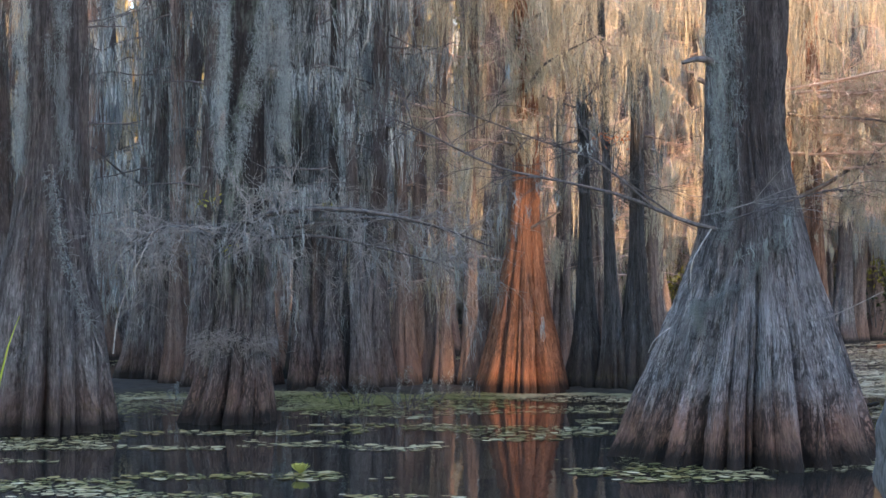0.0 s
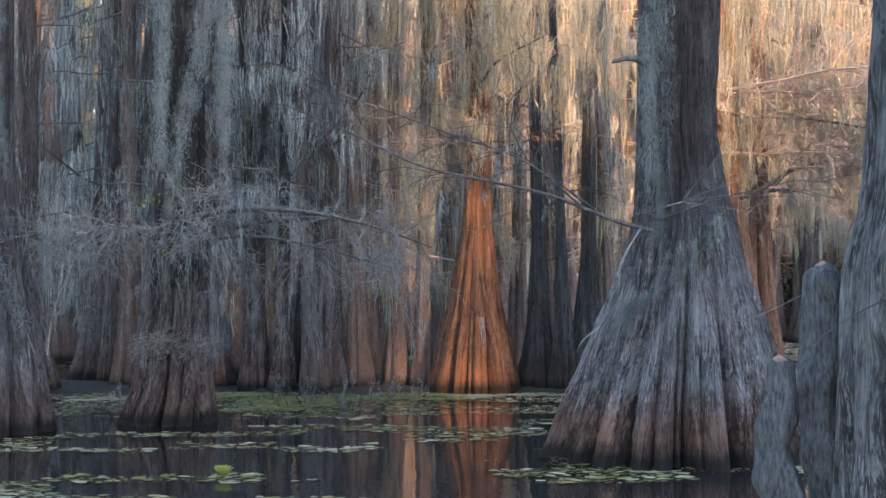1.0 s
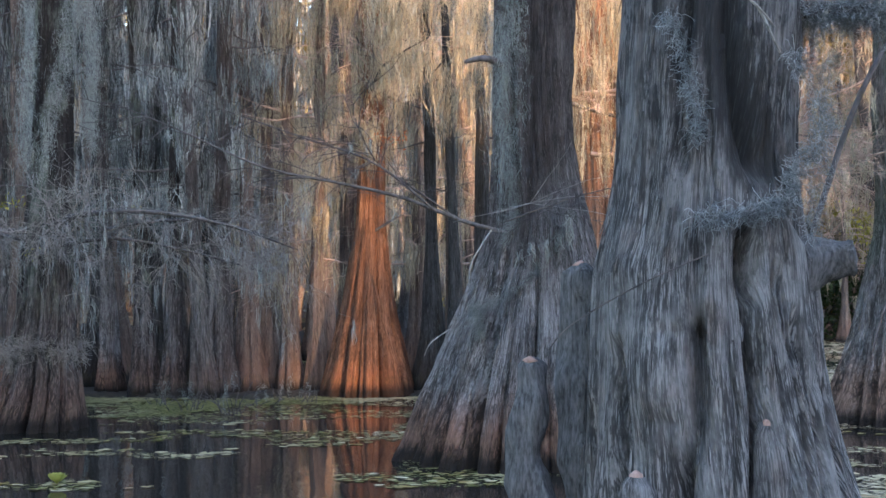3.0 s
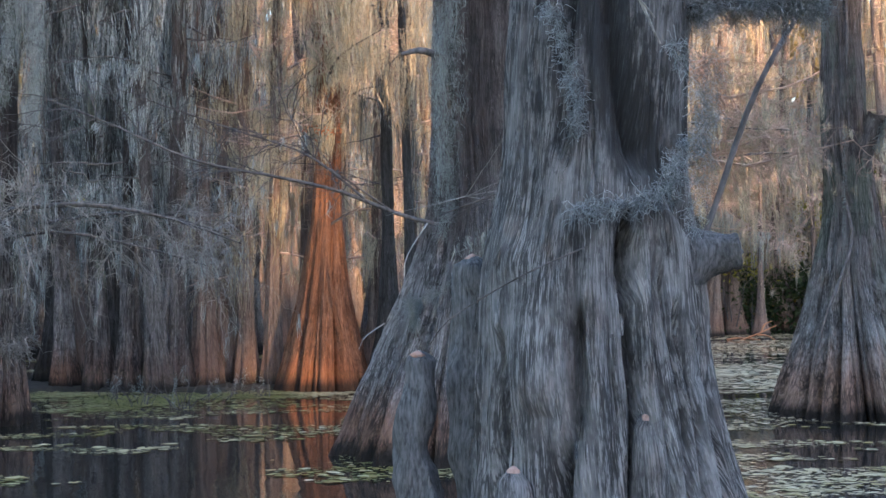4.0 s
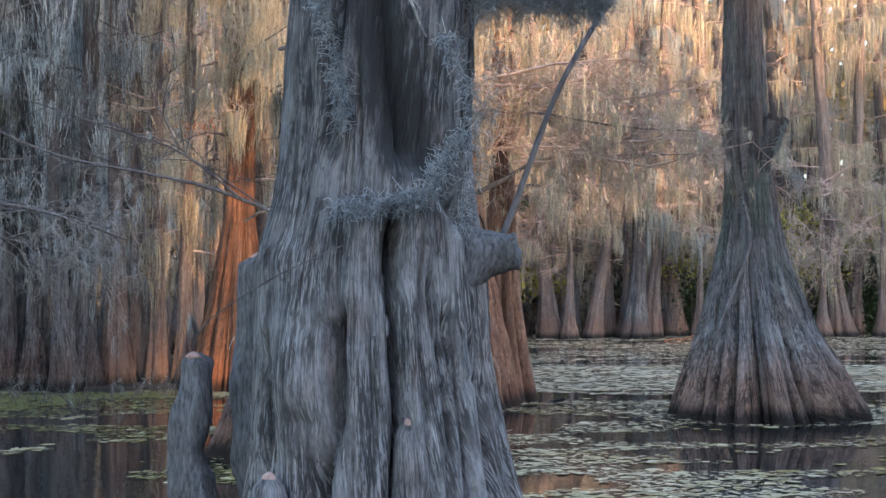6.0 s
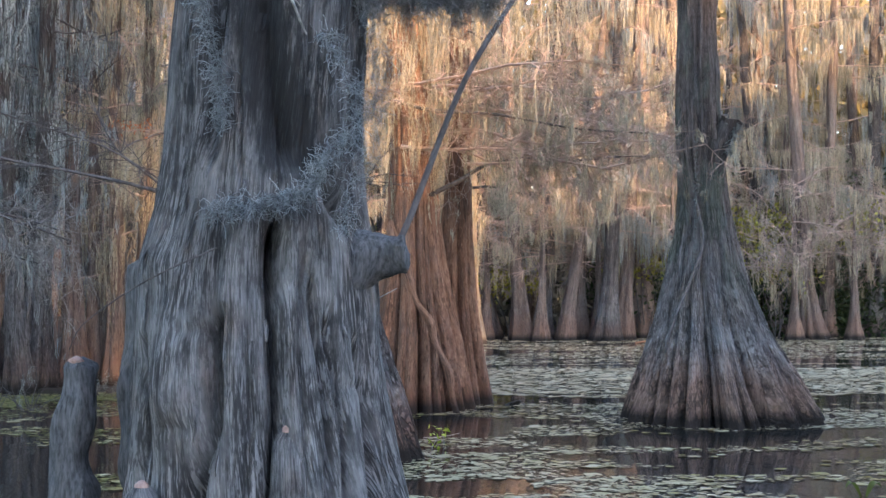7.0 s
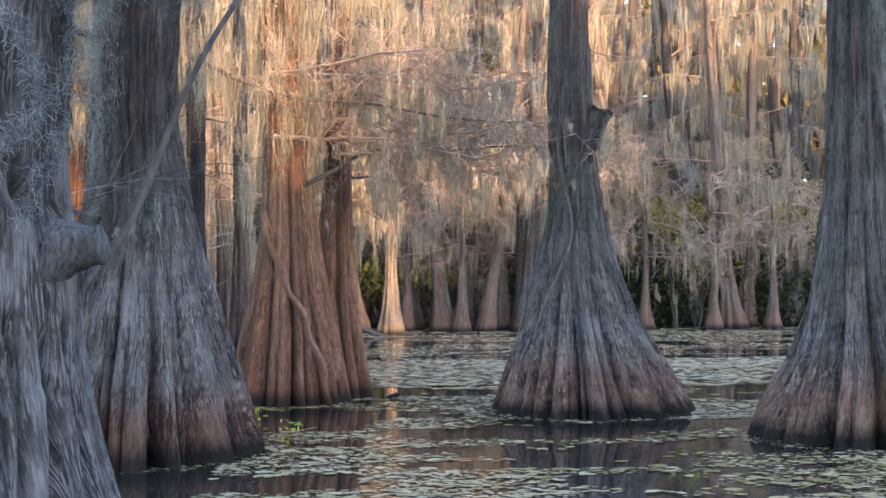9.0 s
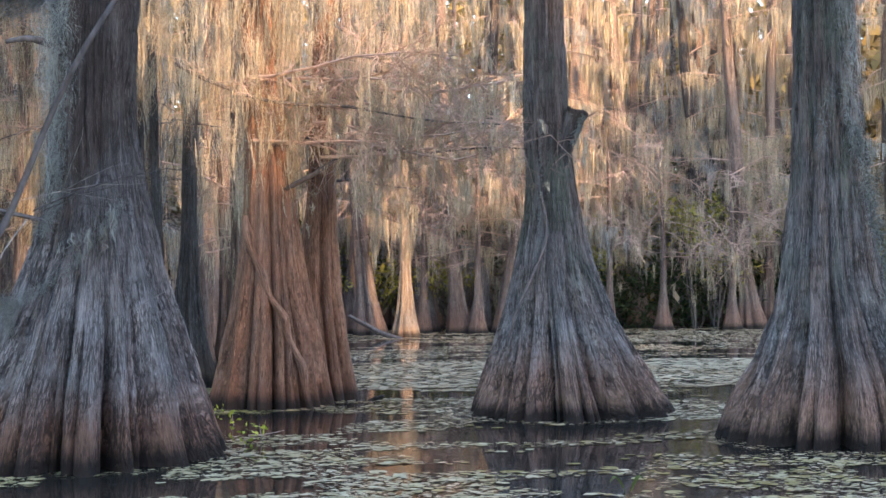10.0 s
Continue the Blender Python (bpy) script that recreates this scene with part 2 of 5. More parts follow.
M_LEAF_THICKET = leaf_material("thicket_leaf", (0.14, 0.12, 0.09), (0.24, 0.205, 0.15), (0.34, 0.285, 0.19))
M_LEAF_CANOPY = leaf_material("canopy_leaf", (0.14, 0.12, 0.05), (0.26, 0.21, 0.09), (0.38, 0.31, 0.14))
M_LEAF_LIME = leaf_material("lime_leaf", (0.19, 0.18, 0.03), (0.31, 0.285, 0.05), (0.43, 0.39, 0.08))
M_LEAF_OLIVE = leaf_material("olive_leaf", (0.05, 0.06, 0.015), (0.11, 0.12, 0.025), (0.20, 0.19, 0.04))
M_LEAF_GOLD = leaf_material("autumn_leaf", (0.20, 0.12, 0.02), (0.30, 0.20, 0.04), (0.40, 0.28, 0.05))
M_SPRIG = leaf_material("fresh_sprig", (0.25, 0.32, 0.03), (0.38, 0.45, 0.05), (0.5, 0.55, 0.10))
M_CURL = leaf_material("curled_leaf_green", (0.06, 0.08, 0.015), (0.10, 0.12, 0.02), (0.15, 0.13, 0.04))
CURL = (6.82, 8.7)
M_LETTUCE = leaf_material("water_lettuce_leaf", (0.26, 0.28, 0.05), (0.38, 0.38, 0.09), (0.52, 0.48, 0.18))
M_RUST_LEAF = leaf_material("rust_needles", (0.30, 0.09, 0.03), (0.42, 0.14, 0.05), (0.5, 0.2, 0.08))


def plain(name, a, b, scale, rough=0.9, spec=0.2, stretch=(1, 1, 1)):
    n = Nodes(name)
    f = n.noise(n.coords(stretch), scale, 5, 0.65)
    n.bump(f, 0.5, 0.01)
    return n.done(n.ramp(f, (0.3, a), (0.7, b)), rough, spec)


M_TWIG = plain("grey_twig", (0.12, 0.11, 0.098), (0.40, 0.37, 0.335), 30)
M_TWIG_RED = plain("reddish_twig", (0.33, 0.23, 0.185), (0.54, 0.41, 0.34), 30)
M_LIMB = plain("limb_bark", (0.045, 0.04, 0.038), (0.15, 0.135, 0.13), 22, stretch=(1, 1, 0.4))
M_BLEACHED = plain("bleached_wood", (0.20, 0.19, 0.18), (0.38, 0.36, 0.34), 25)
M_BURL = plain("burl_bark", (0.022, 0.022, 0.023), (0.14, 0.138, 0.14), 75, stretch=(1, 1, 0.22))
M_RUST = plain("rusty_dead_wood", (0.24, 0.10, 0.05), (0.44, 0.22, 0.12), 25)
M_KNEE_TIP = plain("raw_knee_tip", (0.22, 0.13, 0.10), (0.42, 0.29, 0.24), 40)
M_MUD = plain("wet_mud", (0.014, 0.012, 0.009), (0.045, 0.036, 0.026), 6, 0.7, 0.3)


def pad_material(name, a, b, c):
    n = Nodes(name)
    o = n.node("ShaderNodeObjectInfo")
    g = n.node("ShaderNodeNewGeometry")
    r = n.maths("FRACT", n.maths("ADD", g.outputs["Random Per Island"], o.outputs["Random"]), 0.0)
    col = n.ramp(r, (0.0, a), (0.6, b), (1.0, c))
    col = n.mix(n.ramp(n.noise(n.coords(), 14, 4), (0.45, 0.0), (0.75, 0.5)), col, (0.12, 0.09, 0.04))
    col = n.mix(n.ramp(n.noise(n.coords(), 0.33, 3), (0.44, 0.0), (0.62, 0.6)), col, (0.50, 0.43, 0.28))
    n.bump(n.noise(n.coords(), 30, 3), 0.25, 0.01)
    return n.done(col, 0.7, 0.14)


M_PAD = pad_material("lily_pad_leaf", (0.15, 0.11, 0.024), (0.28, 0.22, 0.075), (0.52, 0.44, 0.28))
# tan litter, lightened to stand in for the golden shore's reflection too
M_WEED_TAN = pad_material("tan_litter_reflection", (0.28, 0.205, 0.10), (0.40, 0.305, 0.18), (0.54, 0.43, 0.29))
M_WEED = pad_material("duckweed", (0.10, 0.10, 0.026), (0.18, 0.172, 0.05), (0.29, 0.27, 0.115))


def water_material():
    n = Nodes("swamp_water")
    f = n.noise(n.coords((1, 0.55, 1)), 5.0, 3, 0.5)
    f2 = n.noise(n.coords((1, 0.6, 1)), 0.8, 2, 0.5)
    n.bump(n.mix(0.5, f, f2), 0.09, 0.05)
    m = n.done(n.ramp(n.noise(n.coords(), 0.35, 4), (0.3, (0.014, 0.014, 0.013)), (0.7, (0.024, 0.021, 0.017))), 0.035, 0.5)
    n.bsdf.inputs["IOR"].default_value = 1.33
    return m


M_WATER = water_material()


# ---- mesh tools ----
class Geo:
    """Collects vertices and quads, and turns them into one mesh."""

    def __init__(self):
        self.v, self.q, self.uv, self.n = [], [], [], 0

    def add(self, v, q, uv=None):
        v, q = np.asarray(v, dtype=np.float32).reshape(-1, 3), np.asarray(q, dtype=np.int32).reshape(-1, 4)
        self.v.append(v), self.q.append(q + self.n)
        self.uv.append(np.zeros((len(v), 2), np.float32) if uv is None else np.asarray(uv, dtype=np.float32).reshape(-1, 2))
        self.n += len(v)

    def tube(self, pts, radii, sides=6, cap=True):
        """A round bar along pts, tapering by radii."""
        pts, radii = np.asarray(pts, dtype=float), np.asarray(radii, dtype=float)
        d = np.gradient(pts, axis=0)
        d /= np.linalg.norm(d, axis=1, keepdims=True) + 1e-9
        ref = np.array((0.13, 0.27, 0.95)) if abs(d[:, 2]).mean() < 0.8 else np.array((1.0, 0.1, 0.05))
        a = np.cross(d, ref)
        a /= np.linalg.norm(a, axis=1, keepdims=True) + 1e-9
        b = np.cross(d, a)
        th = np.arange(sides + 1) * 2 * math.pi / sides
        ring = a[:, None, :] * np.cos(th)[None, :, None] + b[:, None, :] * np.sin(th)[None, :, None]
        v = (pts[:, None, :] + ring * radii[:, None, None]).reshape(-1, 3)
        k, m = len(pts), sides + 1
        run = np.concatenate(([0], np.cumsum(np.linalg.norm(np.diff(pts, axis=0), axis=1))))
        U, R = np.meshgrid(th * max(radii.mean(), 0.004) + pts[0, 0], run + pts[0, 2], indexing="xy")
        uv = np.stack((U, R), -1).reshape(-1, 2)
        i, j = np.meshgrid(np.arange(k - 1), np.arange(sides), indexing="ij")
        q = np.stack((i * m + j, i * m + j + 1, (i + 1) * m + j + 1, (i + 1) * m + j), -1).reshape(-1, 4)
        if cap:
            tip = pts[-1] + d[-1] * radii[-1] * 0.5
            v, uv = np.vstack((v, tip[None])), np.vstack((uv, uv[-1:]))
            last = (k - 1) * m
            half = [[last + e, last + e + 1, last + (e + 2) % m, k * m] for e in range(0, sides - 1, 2)]
            q = np.vstack((q, half))
        self.add(v, q, uv)

    def mesh(self, name, material, smooth=True):
        v = np.vstack(self.v) if self.v else np.zeros((0, 3), np.float32)
        q = np.vstack(self.q) if self.q else np.zeros((0, 4), np.int32)
        m = bpy.data.meshes.new(name)
        m.vertices.add(len(v))
        m.vertices.foreach_set("co", v.astype(np.float32).ravel())
        m.loops.add(len(q) * 4)
        m.loops.foreach_set("vertex_index", q.astype(np.int32).ravel())
        m.polygons.add(len(q))
        m.polygons.foreach_set("loop_start", np.arange(len(q), dtype=np.int32) * 4)
        if any(u.any() for u in self.uv):
            layer = m.uv_layers.new(name="grain")
            layer.data.foreach_set("uv", np.vstack(self.uv)[q.ravel()].astype(np.float32).ravel())
        m.update(calc_edges=True)
        m.validate()
        m.polygons.foreach_set("use_smooth", np.full(len(m.polygons), smooth))
        m.materials.append(material)
        return m


def part(name, geo, material, parent=None, label="", smooth=True):
    ob = new(name, geo.mesh(name, material, smooth))
    ob.parent = parent
    if label:
        tagged(ob, label)
    if name in ("twig_tangle", "hanging_moss", "foliage", "crown", "needle_cluster", "sprig", "stem_cluster", "twig_ring", "loose_bark"):
        tagged(ob, kind="stuff")
    return ob


def thing(name, x, y, label, category, group="", z=0.0):
    """An Empty at the thing's base. Its parts are built relative to it."""
    ob = new(name)
    ob.location = (x, y, z)
    ob.empty_display_size = 0.2
    return tagged(ob, label, category, group)


def lattice(rng, u, v, nu, nv):
    """Smooth value noise on a strip that closes on itself in u (0..1)."""
    g = rng.random((nu, nv + 2))
    x, y = u * nu, v * nv
    i, j = np.floor(x).astype(int), np.clip(np.floor(y).astype(int), 0, nv)
    fx, fy = x - np.floor(x), np.clip(y - j, 0, 1)
    fx, fy = fx * fx * (3 - 2 * fx), fy * fy * (3 - 2 * fy)
    i0, i1 = i % nu, (i + 1) % nu
    return (g[i0, j] * (1 - fx) + g[i1, j] * fx) * (1 - fy) + (g[i0, j + 1] * (1 - fx) + g[i1, j + 1] * fx) * fy


def trunk(profile, flutes, depth, seed, na=96, nz=80, rough=0.012, top_depth=0.08, cleft=None, bulge=None, flare_top=2.2, dense=None, front=0.0):
    """A buttressed cypress trunk. profile: rows of height, centre x, radius. Rounded ribs of uneven width between sharp furrows, which die out
    upwards at heights of their own. cleft: furrows (rows of height and angle, width, depth). bulge: swellings (angle, height, two widths, size).
    dense: most rows of the mesh lie below this height. front: how far the columns gather on the side of -y."""
    rng = np.random.default_rng(seed)
    p = np.asarray(profile, dtype=float)
    lo, hi = p[0, 0], p[-1, 0]
    if dense:
        k = int(nz * 0.84)
        zz = np.concatenate((np.linspace(lo + 0.35, dense, k), dense + (hi - dense) * np.linspace(0, 1, nz - k + 1)[1:] ** 1.3))
        zz[0] = lo
    else:
        zz = lo + (hi - lo) * np.linspace(0, 1, nz) ** 1.9
    # rounded interpolation of the profile
    zs = np.linspace(lo, hi, 600)
    rr, cc = np.interp(zs, p[:, 0], p[:, 2]), np.interp(zs, p[:, 0], p[:, 1])
    win = np.hanning(13)
    win /= win.sum()
    rr = np.convolve(np.pad(rr, 6, mode="edge"), win, "valid")
    cc = np.convolve(np.pad(cc, 6, mode="edge"), win, "valid")
    rz, cz = np.interp(zz, zs, rr), np.interp(zz, zs, cc)
    cy = 0.03 * np.sin(zz * 0.7 + rng.random() * 6)
    u = np.arange(na + 1) / na
    u = u + front * np.sin(2 * math.pi * u) / (2 * math.pi)
    U, Z = np.meshgrid(u, zz, indexing="ij")
    V = (Z - lo) / (hi - lo)
    th = U * 2 * math.pi + math.pi / 2
    up = np.maximum(Z, 0)

    def ribs(count, share, reach):
        """How deep the furrows between ribs cut, 0 to 1."""
        gaps = 0.45 + rng.random(count) * 1.1
        at = np.cumsum(gaps) / gaps.sum() * 2 * math.pi + rng.random() * 6.28
        deep, high = 0.6 + 0.55 * rng.random(count), reach * (0.6 + 0.9 * rng.random(count))
        sway, ph = 1.1 / count * (rng.random(count) - 0.5), rng.random(count) * 6.28
        best_r, best_l = np.full(U.shape, 9.0), np.full(U.shape, 9.0)
        dep_r, dep_l = np.zeros(U.shape), np.zeros(U.shape)
        for i in range(count):
            d = np.mod(th - at[i] - sway[i] * np.sin(1.3 * Z + ph[i]), 2 * math.pi)
            here = deep[i] * (share + (1 - share) * np.clip(1 - up / high[i], 0, 1) ** 0.75)
            closer = d < best_r
            dep_r, best_r = np.where(closer, here, dep_r), np.where(closer, d, best_r)
            d = 2 * math.pi - d
            closer = d < best_l
            dep_l, best_l = np.where(closer, here, dep_l), np.where(closer, d, best_l)
        f = best_r / (best_r + best_l)
        lobe = np.clip(4 * f * (1 - f), 0, 1) ** 0.48
        return (dep_r * (1 - f) + dep_l * f) * (1 - lobe)

    cut = depth * ribs(flutes, top_depth / depth, flare_top) + 0.45 * depth * ribs(int(flutes * 2.1), top_depth / depth, flare_top * 0.8)
    r = rz[None, :] * (1 - cut)
    r *= 1 + 0.07 * (lattice(rng, U, V, 4, 7) - 0.5)
    for path, width, deep in cleft or ():
        path = np.asarray(path, dtype=float)
        d = np.angle(np.exp(1j * (th - np.interp(Z, path[:, 0], path[:, 1]) - 0.025 * np.sin(9 * Z))))
        ends = np.clip((Z - path[0, 0]) / 0.1, 0, 1) * np.clip((path[-1, 0] - Z) / 0.12, 0, 1)
        r -= deep * np.exp(-np.abs(d / width) ** 1.5) * ends
    for at, z, wide, high, size in bulge or ():
        d = np.angle(np.exp(1j * (th - at)))
        r += size * np.exp(-(d / wide) ** 2 - ((Z - z) / high) ** 2)
    # bark: long fibrous strips with ragged ends and narrow cracks
    girth = 2 * math.pi * float(np.interp(0.9, zz, rz))
    tall = hi - lo
    W = np.mod(U + 0.006 * (lattice(rng, U, V, 9, int(tall * 3)) - 0.5), 1.0)
    fine = max(16, min(int(girth / 0.016), int(na * 0.9)))
    broad = max(12, min(int(girth / 0.045), na // 2))
    strips = lattice(rng, W, V, broad, int(tall * 2.2))
    fibre = lattice(rng, W, V, fine, int(tall * 5))
    long = lattice(rng, W, V, max(12, broad // 2), int(tall * 0.9))
    crack = np.clip((0.30 - long) / 0.14, 0, 1) + 0.7 * np.clip((0.27 - strips) / 0.12, 0, 1)
    r += rough * (1.1 * np.clip((strips - 0.42) * 4, 0, 1) + 1.0 * (fibre - 0.5) - 1.6 * crack)
    x, y = cz[None, :] + r * np.cos(th), cy[None, :] + r * np.sin(th)
    g = Geo()
    i, j = np.meshgrid(np.arange(na), np.arange(nz - 1), indexing="ij")
    i2 = i + 1
    q = np.stack((i * nz + j, i2 * nz + j, i2 * nz + j + 1, i * nz + j + 1), -1)
    run = np.concatenate(([0], np.cumsum(np.hypot(np.diff(zz), np.diff(rz)))))
    g.add(np.stack((x, y, Z), -1), q, np.stack((U * girth + seed, np.broadcast_to(run, U.shape)), -1))
    return g


def beards(g, rng, tops, length, spread, count, width, wave=0.05, k=5):
    """Hanging moss: from each top a beard of thin, wavering strands that draws together downwards. length, spread: one each a top."""
    tops = np.asarray(tops, dtype=float).reshape(-1, 3)
    if not len(tops):
        return
    length, spread = np.broadcast_to(length, len(tops)), np.broadcast_to(spread, len(tops))
    idx = np.repeat(np.arange(len(tops)), count)
    n = len(idx)
    off = rng.normal(0, 1, (n, 2)) * spread[idx][:, None] * 0.5
    d = np.linalg.norm(off, axis=1) / (spread[idx] * 0.5 + 1e-6)
    L = length[idx] * (0.35 + 0.75 * rng.random(n)) * np.clip(1.15 - 0.28 * d, 0.25, 1)
    t = np.linspace(0, 1, k)
    draw = 1 - 0.45 * t
    ph, fr = rng.random((n, 2)) * 6.28, 1.5 + 2.5 * rng.random((n, 2))
    w = wave * (0.6 + rng.random((n, 1))) * t[None, :]
    x = tops[idx, 0][:, None] + off[:, :1] * draw + w * np.sin(ph[:, :1] + fr[:, :1] * t * 3)
    y = tops[idx, 1][:, None] + off[:, 1:] * draw + w * np.sin(ph[:, 1:] + fr[:, 1:] * t * 3)
    z = tops[idx, 2][:, None] - L[:, None] * t - (rng.random(n) ** 2 * 0.35 * length[idx])[:, None]
    a = rng.random((n, 1)) * math.pi + t * rng.normal(0, 0.8, (n, 1))
    hw = width * (0.5 + rng.random((n, 1))) * (0.55 + 0.9 * np.sin(math.pi * np.clip(t * 0.9 + 0.1, 0, 1))) * np.where(t > 0.98, 0.2, 1.0) * 0.5
    v = np.stack((np.stack((x - hw * np.cos(a), y - hw * np.sin(a), z), -1), np.stack((x + hw * np.cos(a), y + hw * np.sin(a), z), -1)), 2)
    base = (np.arange(n) * 2 * k)[:, None] + np.arange(k - 1)[None, :] * 2
    q = np.stack((base, base + 1, base + 3, base + 2), -1)
    g.add(v.reshape(-1, 3), q.reshape(-1, 4))


def fuzz(g, rng, centres, spread, count, size, width=0.003, k=3):
    """Short curling threads round centres: the close look of hanging moss."""
    centres = np.asarray(centres, dtype=float).reshape(-1, 3)
    idx = np.repeat(np.arange(len(centres)), count)
    n = len(idx)
    p = centres[idx] + rng.normal(0, 1, (n, 3)) * np.array((spread, spread, spread * 1.3)) * 0.5
    d = rng.normal(0, 1, (n, 3)) + (0, 0, -0.8)
    d /= np.linalg.norm(d, axis=1, keepdims=True)
    e = np.cross(d, rng.normal(0, 1, (n, 3)))
    e /= np.linalg.norm(e, axis=1, keepdims=True) + 1e-9
    f = np.cross(d, e)
    s = size * (0.4 + rng.random((n, 1)))
    rows = []
    for t in np.linspace(0, 1, k):
        c = p + d * s * t + e * s * 0.55 * np.sin(2.6 * t) - np.array((0, 0, 1)) * s * 0.5 * t * t
        w = width * (1 - 0.6 * t) * 0.5
        rows += [c - f * w, c + f * w]
    v = np.stack(rows, 1)
    base = (np.arange(n) * 2 * k)[:, None] + np.arange(k - 1)[None, :] * 2
    g.add(v.reshape(-1, 3), np.stack((base, base + 1, base + 3, base + 2), -1).reshape(-1, 4))


def garland(g, rng, tops, length, spread, count, size=0.05, width=0.003):
    """Beards made of fuzz: hanging ropes that thin out downwards. tops: places; length: one for all."""
    centres = []
    for p in np.asarray(tops, dtype=float).reshape(-1, 3):
        L = length * (0.5 + 0.8 * rng.random())
        a, b = rng.normal(0, 0.03, 2)
        for t in np.arange(0, 1, 0.045 / L):
            centres.append(p + (a * t + spread * 0.3 * rng.normal() * (1 - t), b * t + spread * 0.3 * rng.normal() * (1 - t), -L * t))
    fuzz(g, rng, centres, spread * 0.5, count, size, width)


def bough(rng, start, way, length, droop=0.15, wiggle=0.12, n=9):
    """Points of a limb that wanders from start."""
    p, d = np.array(start, dtype=float), np.array(way, dtype=float)
    d /= np.linalg.norm(d)
    out = [p.copy()]
    for i in range(n - 1):
        d = d + rng.normal(0, wiggle, 3) + np.array((0, 0, -droop / n))
        d /= np.linalg.norm(d)
        p = p + d * length / (n - 1)
        out.append(p.copy())
    return np.array(out)


def twigs(g, rng, pts, radius, levels, per, length, droop=0.4, sides=4, flat=0.6, ends=None):
    """Side twigs along pts, branching again."""
    k = len(pts)
    for _ in range(per):
        i = rng.integers(max(1, k // 5), k)
        along = pts[i] - pts[i - 1]
        along = along / (np.linalg.norm(along) + 1e-9)
        side = rng.normal(0, 1, 3) * np.array((1, 1, flat))
        way = along * 0.8 + side * 0.75
        L = length * (0.4 + 0.8 * rng.random())
        m = 6 if sides > 3 else (4 if radius < 0.008 else 3)
        sub = bough(rng, pts[i], way, L, droop, 0.2, m)
        g.tube(sub, np.linspace(radius, radius * 0.35, m), sides, cap=False)
        if ends is not None:
            ends.append(sub)
        if levels > 1:
            twigs(g, rng, sub, radius * 0.6, levels - 1, max(2, per // 2), length * 0.55, droop, 3, flat, ends)


def leaves(g, rng, centres, spread, count, size, flat=0.7):
    """Small leaf blades scattered round centres."""
    centres = np.asarray(centres, dtype=float).reshape(-1, 3)
    idx = np.repeat(np.arange(len(centres)), count)
    n = len(idx)
    p = centres[idx] + rng.normal(0, 1, (n, 3)) * np.array((spread, spread, spread * flat)) * 0.5
    a = rng.normal(0, 1, (n, 3))
    a /= np.linalg.norm(a, axis=1, keepdims=True)
    b = np.cross(a, rng.normal(0, 1, (n, 3)))
    b /= np.linalg.norm(b, axis=1, keepdims=True) + 1e-9
    s = size * (0.5 + rng.random((n, 1)))
    v = np.stack((p - a * s, p - b * s * 0.42, p + a * s, p + b * s * 0.42), 1)
    g.add(v.reshape(-1, 3), np.arange(n * 4).reshape(-1, 4))


# ---- water and ground ----
def build_ground():
    xs = np.concatenate((np.linspace(-1500, -60, 12), np.linspace(-55, 75, 66), np.linspace(80, 1500, 12)))
    ys = np.concatenate((np.linspace(-1500, -60, 12), np.linspace(-55, 110, 84), np.linspace(115, 1500, 12)))
    X, Y = np.meshgrid(xs, ys, indexing="ij")
    rng = np.random.default_rng(4)
    shore = 49 + 2.0 * np.sin(X * 0.21) + 1.2 * np.sin(X * 0.53 + 1)
    Z = -0.7 + 1.25 * np.clip((Y - shore) / 5 + 0.5, 0, 1) + 1.25 * np.clip((-18 - Y + 0.55 * X) / 6, 0, 1) + rng.random(X.shape) * 0.08
    g = Geo()
    n, m = X.shape
    i, j = np.meshgrid(np.arange(n - 1), np.arange(m - 1), indexing="ij")
    g.add(np.stack((X, Y, Z), -1), np.stack((i * m + j, (i + 1) * m + j, (i + 1) * m + j + 1, i * m + j + 1), -1))
    tagged(part("ground", g, M_MUD), "dark wet mud bed and low wooded bank", "ground", kind="structure")
    g = Geo()
    g.add([(-1500, -1500, 0), (1500, -1500, 0), (1500, 1500, 0), (-1500, 1500, 0)], [(0, 1, 2, 3)])
    tagged(part("water", g, M_WATER), "still dark swamp water mirroring the trees", "water", kind="structure")


build_ground()


# ---- trees ----
def dressed(tree, rng, limbs, width, count, wave, moss, twig_material=M_TWIG, twig_levels=0, tips=None, limb_material=M_LIMB, length=(0.5, 1.4), per_metre=5.0, spread=0.16, k=5, sides=7):
    """Limbs with hanging moss. limbs: rows of points and base radius."""
    gm, gt = Geo(), Geo()
    tops, lens = [], []
    for pts, r in limbs:
        g = Geo()
        g.tube(pts[::2] if sides < 7 else pts, np.linspace(r, r * 0.25, len(pts[::2] if sides < 7 else pts)), sides)
        part("limb", g, limb_material, tree)
        if twig_levels:
            twigs(gt, rng, pts, r * 0.22, twig_levels, 9, 0.9, 0.1, 3)
        seg = np.linalg.norm(pts[-1] - pts[0])
        m = max(2, int(seg * per_metre))
        for s in rng.random(m):
            f = s * (len(pts) - 1)
            i = min(int(f), len(pts) - 2)
            tops.append(pts[i] + (pts[i + 1] - pts[i]) * (f - i))
            lens.append(length[0] + (length[1] - length[0]) * rng.random() ** 1.5)
    if tips is not None and len(tips):
        tops.extend(tips[:, :3])
        lens.extend(tips[:, 3])
    if twig_levels and gt.n:
        part("twig_tangle", gt, twig_material, tree)
    if tops:
        beards(gm, rng, np.array(tops), np.array(lens), spread * (0.7 + 0.6 * rng.random(len(tops))), count, width, wave, k)
        part("hanging_moss", gm, moss, tree)


